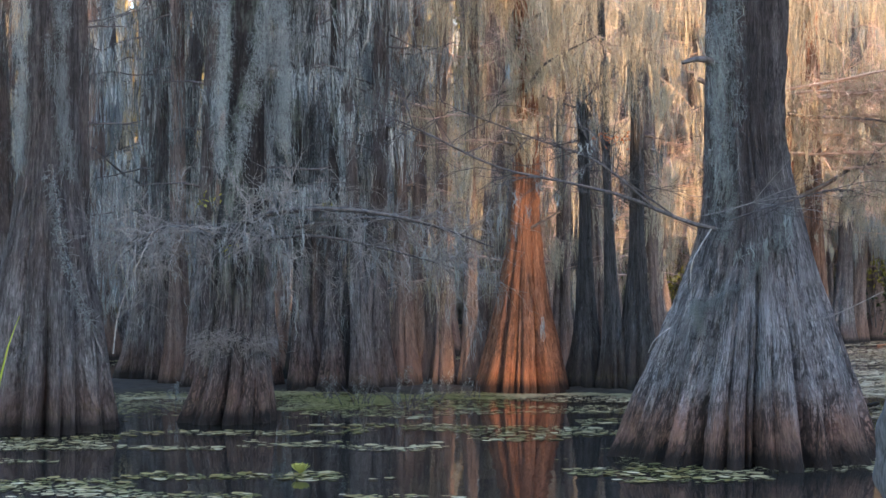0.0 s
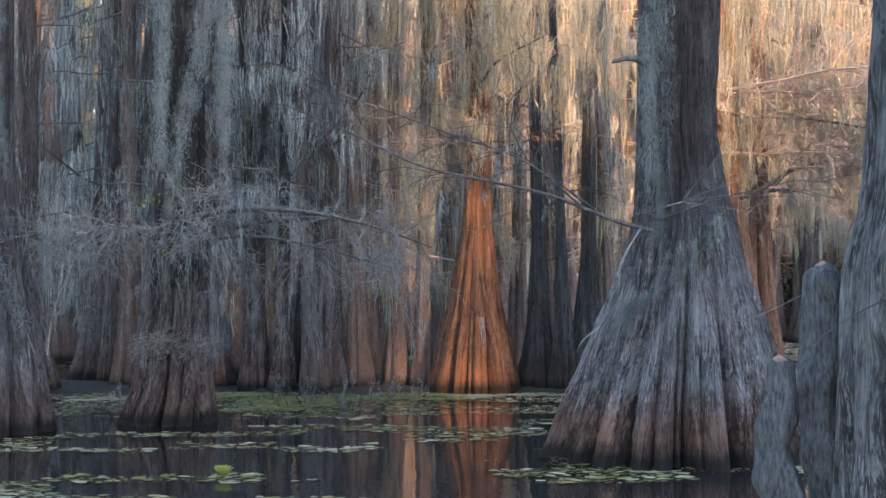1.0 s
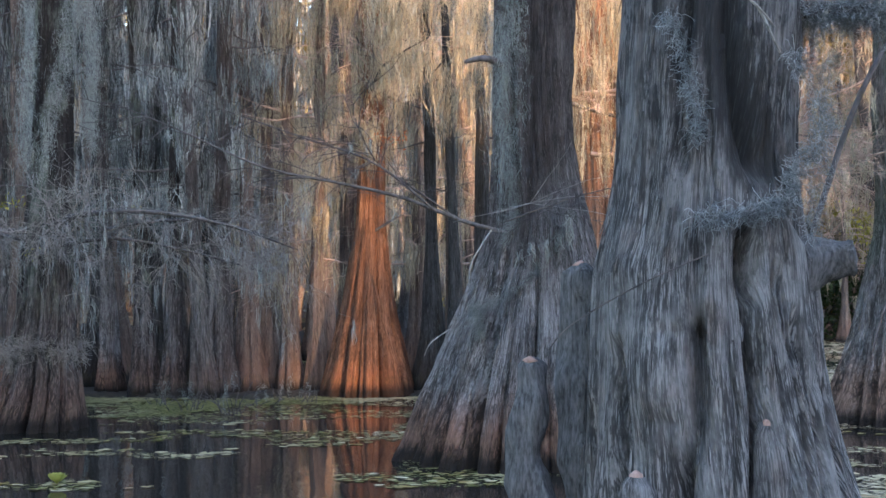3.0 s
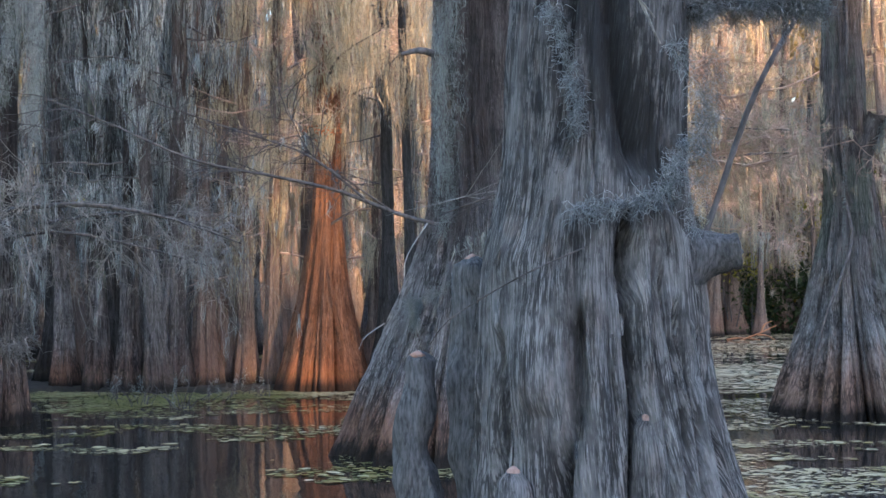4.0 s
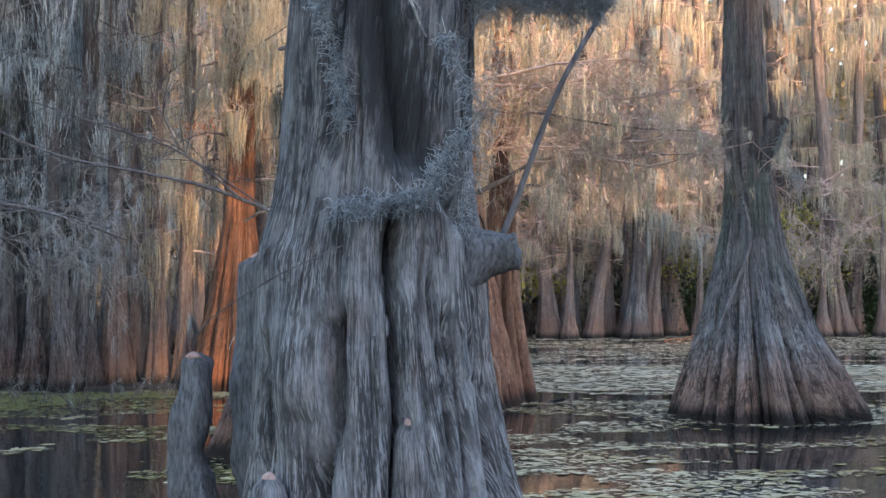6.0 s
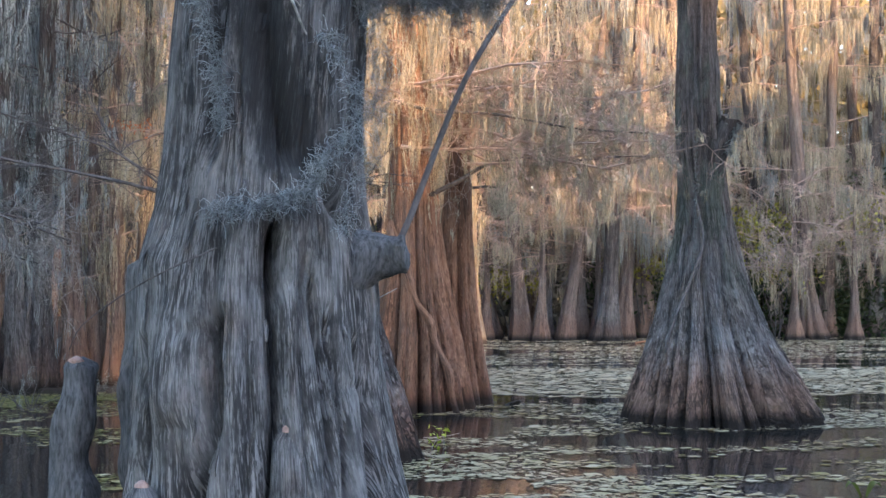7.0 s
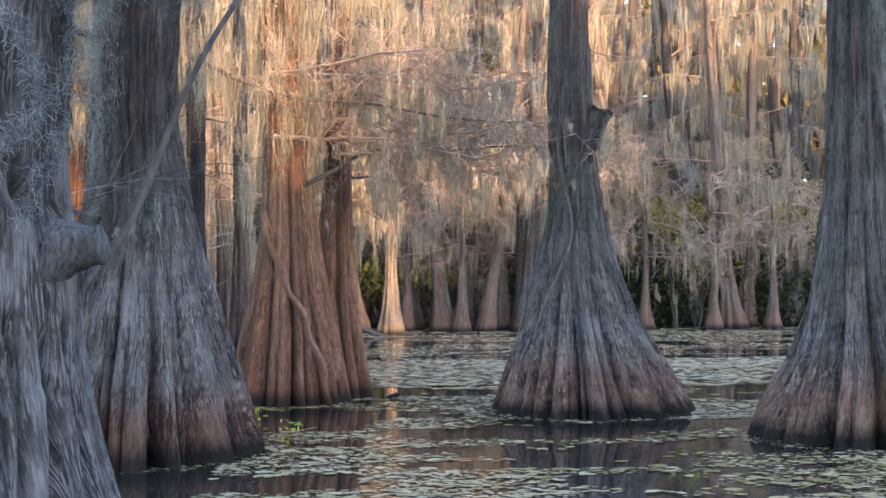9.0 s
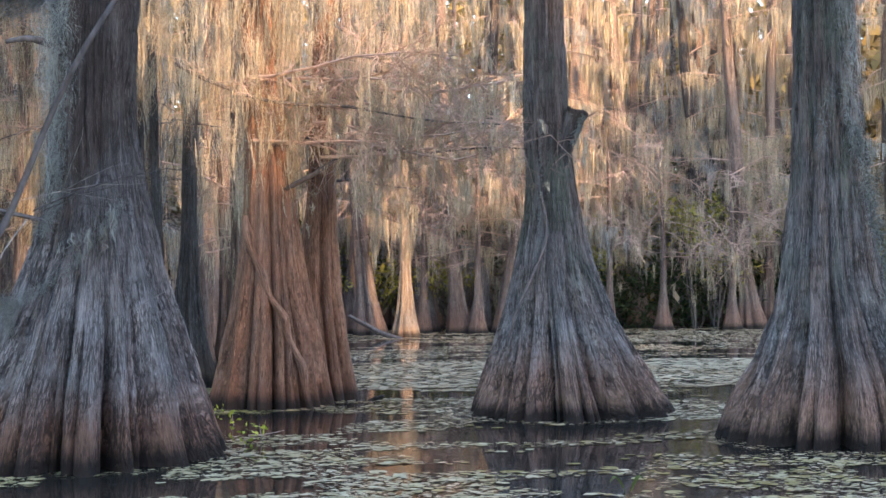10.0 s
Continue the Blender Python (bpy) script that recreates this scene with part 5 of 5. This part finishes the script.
def build_far_details():
    rng = np.random.default_rng(340)
    for x, y, h in ((13.7, 40.2, 6.6), (15.6, 40.8, 6.2), (17.6, 40.0, 5.6), (19.8, 40.6, 5.0), (11.4, 40.6, 6.0), (9.4, 39.4, 6.2), (22.4, 41.0, 5.4), (7.8, 40.4, 5.8), (6.2, 41.0, 6.6)):
        t = thing("bare_tree", x, y, "small bare tree with a haze of rosy twigs", "tree", "bare far-shore trees")
        g, gt, ends = Geo(), Geo(), []
        g = trunk([(-0.5, 0, 0.42), (0, 0, 0.36), (0.5, 0, 0.22), (1.2, 0.02, 0.12), (2.2, 0.04, 0.085), (h, 0.05 * rng.normal(), 0.02)], 7, 0.4, int(x * 10), 30, 26)
        part("trunk", g, M_BARK_FAR, t)
        for i in range(12):
            z = h * (0.36 + 0.65 * rng.random())
            a = rng.random() * 6.28
            s = bough(rng, (0, 0, min(z, h - 0.2)), (math.cos(a), math.sin(a), 0.05 + 0.2 * rng.normal()), 1.7 + 1.0 * rng.random(), 0.25, 0.12, 8)
            gt.tube(s, np.linspace(0.022, 0.008, 8), 4, cap=False)
            twigs(gt, rng, s, 0.010, 2, 12, 1.0, 0.2, 3, 0.7, ends)
        part("twig_tangle", gt, M_TWIG_RED, t)
        gm = Geo()
        tops = np.array([e[-1] for e in ends[::14]])
        beards(gm, rng, tops, 0.3 + 1.1 * rng.random(len(tops)) ** 2, 0.12, 10, 0.020, 0.04, 3)
        part("hanging_moss", gm, M_MOSS_TAN, t)
    for x, y, z, h in ((16.9, 41.4, 3.8, 0.5), (17.4, 41.2, 2.4, 0.8), (20.3, 41.5, 3.6, 0.6), (6.2, 41.0, 1.6, 0.4), (13.2, 42.0, 2.2, 0.5), (23.5, 41.6, 2.4, 0.9), (26.0, 42.0, 3.2, 0.9), (8.7, 41.6, 1.9, 0.35)):
        t = thing("shrub", x, y, "bright yellow-green shrub at the water's edge", "shrub", "lime shrubs")
        for _ in range(4):
            g = Geo()
            g.tube(bough(rng, (0, 0, -0.5), (0.12 * rng.normal(), 0.1 * rng.normal(), 1), z + 0.7, 0, 0.08), np.linspace(0.03, 0.008, 9), 4)
            part("stem", g, M_LIMB, t)
        g = Geo()
        c = np.stack((rng.normal(0, 0.7, 24), rng.normal(0, 0.4, 24), z + h * rng.normal(0, 0.6, 24)), -1)
        leaves(g, rng, c, 0.55, 18, 0.08)
        part("foliage", g, M_LEAF_LIME, t)


build_far_details()


def build_thicket():
    """The dense dark understorey that closes the far bank."""
    rng = np.random.default_rng(310)
    g = Geo()
    n = 3800
    x = -45 + 115 * rng.random(n)
    y = 44.5 + 14 * rng.random(n) + np.where(x < 3, 6, 0)
    c = np.stack((x, y, 0.3 + np.where(x < 5, 6.5, 3.8) * rng.random(n) ** 1.3), -1)
    low = np.stack((-48 + 56 * rng.random(1000), 64 + 8 * rng.random(1000), 6.0 * rng.random(1000) ** 1.2), -1)
    leaves(g, rng, np.vstack((c, low)), 1.9, 17, 0.235)
    ob = part("thicket", g, M_LEAF_THICKET)
    tagged(ob, "tangled brown thicket of dry leaves on the far bank", "thicket", kind="stuff")
    g = Geo()
    n = 5200
    x = -50 + 130 * rng.random(n)
    c = np.stack((x, 60 + 18 * rng.random(n), 2 + 16 * rng.random(n)), -1)
    leaves(g, rng, c, 2.4, 14, 0.55)
    ob = part("far_canopy", g, M_LEAF_CANOPY)
    tagged(ob, "olive and golden far woodland foliage", "woodland", kind="stuff")


build_thicket()


# unseen trees added behind the camera to block the sun from the near water
def build_shade_wood():
    rng = np.random.default_rng(400)
    d = Vector((SUN_DIR.x, SUN_DIR.y, 0)).normalized()
    side = Vector((-d.y, d.x, 0))
    kinds = []
    for i in range(4):
        t = thing("evergreen_tree", 0, 0, "unseen evergreen tree added behind the camera to block sun", "tree", "trees of the near bank")
        g = Geo()
        g.tube(bough(rng, (0, 0, -0.7), (0.02, 0.02, 1), 11, 0, 0.03, 14), np.linspace(0.26, 0.05, 14), 9)
        part("trunk", g, M_BARK_DARK, t)
        g = Geo()
        c = np.stack((rng.normal(0, 0.75, 80), rng.normal(0, 0.75, 80), 0.3 + 11.0 * rng.random(80)), -1)
        leaves(g, rng, c, 1.1, 5, 0.55)
        part("crown", g, M_LEAF_DARK, t)
        kinds.append(t)
    first = list(kinds)
    for row in range(3):
        s = -18.0 + row * 0.6
        while s < 58:
            # openings left so that sun reaches chosen trees
            if 8.3 < s < 12.1 or 22.8 < s < 27.2:
                s += 0.3
                continue
            # blockers sunk here, so only the upper parts catch sun
            low = 11.2 < s < 13.1 or 13.9 < s < 16.2
            p = side * s + d * (30 + 2.4 * row + 1.4 * rng.random())
            m = pose(p.x, p.y, -4.0 if low else (-1.3 if 27 < s < 33.5 else (-3.2 if 16 < s < 22.8 else (-2.6 if 13 < s < 14 else 0))), 0, 0, rng.random() * 360)
            if s > 33.5:
                m = m @ Matrix.Scale(1.2 if s < 37 else 1.3, 4)
            if first:
                first.pop().matrix_basis = m
            else:
                copy_thing(kinds[int(rng.integers(4))], m)
            s = 8.25 if 6.6 < s < 8.2 else s + 1.3 + 0.4 * rng.random()


build_shade_wood()


# ---- small things ----
def build_bits():
    rng = np.random.default_rng(600)
    # mud under the fluted group
    g = Geo()
    xs, ys = np.linspace(-7.5, 3.8, 90), np.linspace(17.3, 21.5, 34)
    X, Y = np.meshgrid(xs, ys, indexing="ij")
    edge = np.clip((Y - 18.2 - 0.25 * np.sin(X * 1.9) - 0.15 * np.sin(X * 4.3)) / 0.5, 0, 1) * np.clip((X + 7.5) / 1.0, 0, 1) * np.clip((3.8 - X) / 0.8, 0, 1) * np.clip((21.5 - Y) / 0.8, 0, 1)
    Z = -0.12 + 0.16 * edge + 0.03 * rng.random(X.shape) * edge
    i, j = np.meshgrid(np.arange(89), np.arange(33), indexing="ij")
    g.add(np.stack((X, Y, Z), -1), np.stack((i * 34 + j, (i + 1) * 34 + j, (i + 1) * 34 + j + 1, i * 34 + j + 1), -1))
    tagged(part("mud_bank", g, M_MUD), "low wet mud bank under the trees", "mud bank", kind="structure")
    # dead shrubs on its edge
    for x, y, h in ((-0.30, 15.7, 0.55), (-0.9, 16.2, 0.4), (0.15, 18.0, 0.35), (-1.4, 17.2, 0.35), (-0.1, 17.0, 0.3), (-3.0, 15.1, 0.4), (0.45, 17.4, 0.3)):
        t = thing("dead_shrub", x, y, "small dead shrub of dark bare stems in mud", "shrub", "dead shrubs")
        for _ in range(9):
            g = Geo()
            st = bough(rng, (0.08 * rng.normal(), 0.08 * rng.normal(), -0.1), (0.35 * rng.normal(), 0.35 * rng.normal(), 1), h * (0.6 + 0.6 * rng.random()), 0.3, 0.16, 7)
            g.tube(st, np.linspace(0.008, 0.003, 7), 4, cap=False)
            twigs(g, rng, st, 0.003, 1, 4, h * 0.5, 0.3, 3)
            part("stem", g, M_LIMB, t)
        g = Geo()
        garland(g, rng, [(0.05, -0.02, h * 0.9), (-0.04, 0, h * 0.7)], h * 0.5, 0.06, 8, 0.05, 0.004)
        part("hanging_moss", g, M_MOSS, t)
    # fresh sprigs standing in the water
    for x, y, h in ((3.74, 13.45, 0.17), (3.94, 13.45, 0.15), (4.30, 11.9, 0.16), (4.15, 11.6, 0.12)):
        t = thing("sprig", x, y, "bright yellow-green leafy sprig standing in water", "sprig", "sprigs")
        g = Geo()
        st = bough(rng, (0, 0, -0.05), (0.1 * rng.normal(), 0, 1), h + 0.05, 0, 0.1, 6)
        g.tube(st, np.linspace(0.005, 0.002, 6), 5)
        part("stem", g, M_TWIG, t)
        g = Geo()
        leaves(g, rng, st[2:], 0.09, 4, 0.026)
        part("foliage", g, M_SPRIG, t)
    # reed at the left tree
    t = thing("reed", -3.95, 12.02, "bright green reed leaf leaning by a trunk", "reed")
    g = Geo()
    pts = through_points([(0, 0, -0.1), (0.03, 0, 0.35), (0.14, -0.02, 0.85), (0.26, -0.03, 1.18)], 14)
    w = np.linspace(0.018, 0.003, 14)
    v = np.stack((pts - np.stack((w, w * 0, w * 0), -1), pts + (0, 0.006, 0), pts + np.stack((w, w * 0, w * 0), -1)), 1)
    g.add(v.reshape(-1, 3), [(r * 3 + e, r * 3 + e + 1, r * 3 + e + 4, r * 3 + e + 3) for r in range(13) for e in range(2)])
    part("blade", g, M_SPRIG, t)
    # fallen log by the pale tree
    t = thing("fallen_log", 6.2, 36.6, "bare grey fallen log half in the water", "log")
    g = Geo()
    g.tube(through_points([(-0.75, 0.6, 0.62), (-0.3, 0.3, 0.38), (0.1, 0, 0.16), (0.6, -0.3, -0.02), (0.9, -0.4, -0.12)], 18), np.linspace(0.055, 0.085, 18), 10)
    part("stem", g, M_LIMB, t)
    g = Geo()
    g.tube(bough(rng, (-0.3, 0.3, 0.4), (-0.3, 0, 1), 0.5, 0, 0.1, 6), np.linspace(0.03, 0.01, 6), 6)
    part("limb", g, M_LIMB, t)
    t = thing("fallen_branch", 12.7, 37.0, "reddish dead branch lying in shallow water", "branch")
    for a, b, c in (((-0.6, 0, -0.05), (0.0, 0, 0.18), (0.55, 0, 0.42)), ((0.0, 0, 0.15), (0.3, 0.1, 0.12), (0.6, 0.1, -0.05)), ((0.1, 0, 0.22), (0.2, 0, 0.45), (0.45, 0, 0.55)), ((-0.9, 0, 0.02), (-0.5, 0.1, 0.06), (0.1, 0.1, 0.0))):
        g = Geo()
        g.tube(through_points([a, b, c], 9), np.linspace(0.035, 0.012, 9), 6)
        part("limb", g, M_RUST, t)
    # rotten wood beside the twin trees
    t = thing("driftwood", 5.33, 16.1, "lump of black rotten driftwood at the waterline", "driftwood")
    for k in range(4):
        g = Geo()
        g.tube(bough(rng, (-0.2 + 0.1 * k, 0.03 * k, -0.08), (1, 0.2 * rng.normal(), 0.35), 0.34, 0.5, 0.25, 8), np.interp(np.linspace(0, 1, 8), (0, 0.5, 1), (0.05, 0.055, 0.02)), 8)
        part("chunk", g, M_MUD, t)


build_bits()


# ---- floating plants ----
def build_pads():
    rng = np.random.default_rng(500)

    def field(x, y, fx, fy, seed):
        """Smooth noise from -1 to 1 with about fx by fy waves a metre."""
        grid = np.random.default_rng(seed).random((256, 256)) * 2 - 1
        u, v = np.asarray(x) * fx + 100.0, np.asarray(y) * fy + 100.0
        i, j = np.floor(u).astype(int), np.floor(v).astype(int)
        a, b = u - i, v - j
        a, b = a * a * (3 - 2 * a), b * b * (3 - 2 * b)
        i, j, i2, j2 = i % 256, j % 256, (i + 1) % 256, (j + 1) % 256
        return (grid[i, j] * (1 - a) + grid[i2, j] * a) * (1 - b) + (grid[i, j2] * (1 - a) + grid[i2, j2] * a) * b

    def cover_many(x, y):
        """How thickly the plants lie at places."""
        c = 0.45 * field(x, y, 0.45, 0.75, 1) + 0.62 * field(x, y, 0.9, 2.2, 2) + 0.20 * field(x, y, 3.4, 4.5, 3)
        c = c + np.where((x > -7) & (x < 4.2) & (y > 14.7 + 0.3 * np.sin(x)) & (y < 18.8), 0.85, 0.0)
        c = c + np.where(x > 3.2 + 0.05 * y, 0.48 + 0.3 * field(x, y, 0.15, 0.6, 4), -0.05)
        c = c + np.where((x > 3.5) & (x < 14) & (y > 17.2) & (y < 24), 1.7 * np.clip(1 - np.abs(y - 20.5) / 3.6, 0, 1), 0.0)
        c = c + np.where((y < 10.5) & (x > 5.0), 0.08, 0.0) + np.where((y < 14.5) & (x < 3.5), 0.13, 0.0) - np.where(x > 3.5, 0.03 * np.clip((13.5 - y) / 2.5, 0, 1), 0.0) + 0.8 * np.exp(-((x + 0.6) / 0.28) ** 2 - ((y - 9.7) / 0.35) ** 2)
        return c + np.where(y > 28, 0.12 + 0.35 * field(x, y, 0.08, 0.35, 5), 0.0)

    def cover(x, y):
        return float(cover_many(x, y))

    clear = ((3.14, 5.1, 0.78), (2.95, 11.05, 1.13), (7.36, 14.0, 1.15), (9.24, 11.3, 1.1), (4.13, 15.6, 0.8), (1.31, 18.9, 0.8), (-2.0, 14.0, 0.62), (-3.7, 13, 0.8))
    pad_meshes = []
    for i in range(8):
        g = Geo()
        n = 14
        a = np.linspace(0.22, 2 * math.pi - 0.22, n)
        rr = 1 + 0.06 * rng.normal(0, 1, n)
        up = 0.02 * rng.random(n)
        top = np.stack((rr * np.cos(a), rr * np.sin(a) * 0.92, 0.025 + up), -1)
        low = top * (0.96, 0.96, 1) - (0, 0, 0.03)
        v = np.vstack(([(0.08, 0, 0.02)], top, low))
        q = [(0, k, k + 1, min(k + 2, n)) for k in range(1, n - 1, 2)] + [(k, n + k, n + k + 1, k + 1) for k in range(1, n)]
        g.add(v, q)
        pad_meshes.append(g.mesh("lily_pad", M_PAD, False))
    made = 0
    tries = 0
    while made < 290 and tries < 20000:
        tries += 1
        y = 7.0 + 8 * rng.random() ** 1.5
        x = -4.5 + 16 * rng.random() ** 0.75
        if cover(x, y) < 0.18 + 0.12 * rng.random() or any((x - a) ** 2 + (y - b) ** 2 < c * c for a, b, c in clear):
            continue
        ob = new("lily_pad", pad_meshes[made % 8])
        s = 0.038 + 0.05 * rng.random()
        ob.matrix_basis = Matrix.LocRotScale((x, y, 0.002 + 0.002 * rng.random()), Euler((0.02 * rng.normal(), 0.02 * rng.normal(), rng.random() * 6.28)), (s, s, s * 0.6))
        tagged(ob, "green-grey lily pad floating flat on dark water", "lily pad", "lily pads")
        made += 1
    # rafts of pads too many to count
    n = 110000
    y = 7.2 + 13 * rng.random(n) ** 1.3
    x = -0.45 * y + (0.95 * y + 9) * rng.random(n)
    keep = (cover_many(x, y) > 0.26 + 0.45 * rng.random(n)) & ((y < 14.3) | (x > 3.6)) & (y < 17.5)
    for a, b, cc in clear:
        keep &= (x - a) ** 2 + (y - b) ** 2 > cc * cc
    x, y = x[keep][:7000], y[keep][:7000]
    k = len(x)
    a0 = np.arange(8) * math.pi / 4 + rng.random((k, 1)) * 6.28
    rr = (0.014 + 0.030 * rng.random((k, 1)) ** 1.8) * (0.86 + 0.28 * rng.random((k, 8)))
    vs = np.stack((x[:, None] + 1.25 * rr * np.cos(a0), y[:, None] + rr * np.sin(a0), 0.006 + 0.004 * rng.random((k, 1)) + 0.05 * rr * rng.normal(0, 1, (k, 8))), -1)
    base = (np.arange(k) * 8)[:, None, None]
    g = Geo()
    g.add(vs.reshape(-1, 3), (base + np.array(((0, 1, 2, 7), (2, 3, 6, 7), (3, 4, 5, 6)))[None]).reshape(-1, 4))
    tagged(part("pad_raft", g, M_PAD, smooth=False), "rafts of small olive and pale pads on dark water", "water plants", kind="stuff")
    n4 = np.arange(4) * math.pi / 2
    n = 900000
    y = 7.0 + 37 * rng.random(n) ** 1.5
    x = (-0.5 - 0.42 * y) + (0.95 * y + 11) * rng.random(n)
    keep = cover_many(x, y) > 0.36 + 0.05 * rng.random(n)
    for a, b, cc in clear:
        keep &= (x - a) ** 2 + (y - b) ** 2 > cc * cc
    x, y = x[keep][:130000, None], y[keep][:130000, None]
    xs, ys = -7 + 11.2 * rng.random(48000), 15.2 + 3.4 * rng.random(48000)
    mat = (field(xs, ys, 0.9, 1.6, 11) + 0.5 * field(xs, ys, 3, 4, 12) > 0.0 + 0.6 * rng.random(48000)) & (ys > 16.0 + 0.4 * np.sin(xs * 1.3) + 0.9 * field(xs, ys, 0.8, 0.5, 14) + 0.5 * field(xs, ys, 3.0, 2.0, 15))
    for a, b, cc in clear:
        mat &= (xs - a) ** 2 + (ys - b) ** 2 > cc * cc
    x, y = np.vstack((x, xs[mat][:, None])), np.vstack((y, ys[mat][:, None]))
    for a, b, r in ((3.0, 11.1, 1.08), (7.36, 14.0, 1.05), (9.24, 11.3, 1.03), (4.13, 15.6, 0.74)):
        q, rr = rng.random((700, 1)) * 6.28, r + 0.07 * rng.normal(0, 1, (700, 1))
        x, y = np.vstack((x, a + rr * np.cos(q))), np.vstack((y, b + rr * np.sin(q)))
    tan = (x[:, 0] > 4.4 - 0.02 * y[:, 0] + 0.8 * field(x[:, 0], y[:, 0], 0.5, 0.5, 8))
    for which, mat, name, label in ((~tan, M_WEED, "duckweed", "mats of small yellow-green floating plants"), (tan, M_WEED_TAN, "floating_litter", "thin tan plant mats afloat, lightened for the shore's reflection")):
        xx, yy = x[which], y[which]
        k = len(xx)
        size = (0.007 + (0.018 if name == "duckweed" else 0.018) * rng.random((k, 1)) ** 3) * (1 + np.maximum(0, yy - 10) * 0.07) * np.where((yy > 17) & (yy < 24) & (xx > 3.5), 1.8, 1.0)
        a0 = n4[None] + rng.random((k, 1)) * 6.28
        wob = 0.7 + 0.6 * rng.random((k, 4))
        vs = np.stack((xx + 1.5 * size * np.cos(a0) * wob, yy + (1.0 if name == "duckweed" else 0.8) * size * np.sin(a0) * wob, 0.004 + 0.006 * rng.random((k, 1)) + 0.12 * size * rng.normal(0, 0.5, (k, 4))), -1)
        g = Geo()
        g.add(vs.reshape(-1, 3), np.arange(k * 4).reshape(-1, 4))
        tagged(part(name, g, mat, smooth=False), label, "water plants", kind="stuff")
    # a curled leaf standing in the water and a twig afloat
    t = thing("curled_leaf", CURL[0], CURL[1], "dark green curled leaf standing among floating pads", "leaf")
    for side in (-1, 1):
        g = Geo()
        rows = []
        for u in np.linspace(0, 1, 7):
            w = 0.045 * math.sin(math.pi * (0.12 + 0.84 * u))
            bx, bz = side * (0.02 + 0.10 * u), 0.09 * math.sin(2.4 * u)
            rows += [(bx, -w, bz + 0.3 * w), (bx, 0, bz), (bx, w, bz + 0.3 * w)]
        g.add(rows, [(r * 3 + e, r * 3 + e + 1, r * 3 + e + 4, r * 3 + e + 3) for r in range(6) for e in range(2)])
        part("blade", g, M_CURL, t)
    t = thing("floating_twig", 4.3, 12.4, "thin brown twig floating on dark water", "twig")
    g = Geo()
    g.tube(through_points([(-0.16, 0.03, 0.006), (-0.04, 0.0, 0.012), (0.08, -0.02, 0.03), (0.17, -0.02, 0.05)], 10), np.linspace(0.006, 0.003, 10), 6)
    part("stem", g, M_TWIG_RED, t)
    # a rosette of water lettuce
    t = thing("water_lettuce", -0.655, 9.66, "pale yellow-green water lettuce among lily pads", "water plant")
    for i in range(11):
        g = Geo()
        a = i * 2.4
        tilt = 0.5 + 0.07 * i
        L = 0.085 - 0.003 * i
        c, s_ = math.cos(a), math.sin(a)
        ring = []
        for u, w in ((0, 0.012), (0.4, 0.03), (0.75, 0.04), (1.0, 0.028)):
            rad, h = u * L * math.cos(tilt), 0.015 + u * L * math.sin(tilt) + 0.015 * u * u
            ring += [(rad * c - w * s_, rad * s_ + w * c, h + 0.012), (rad * c, rad * s_, h), (rad * c + w * s_, rad * s_ - w * c, h + 0.012)]
        g.add(ring, [(r * 3 + e, r * 3 + e + 1, r * 3 + e + 4, r * 3 + e + 3) for r in range(3) for e in range(2)])
        part("leaf", g, M_LETTUCE, t)


build_pads()
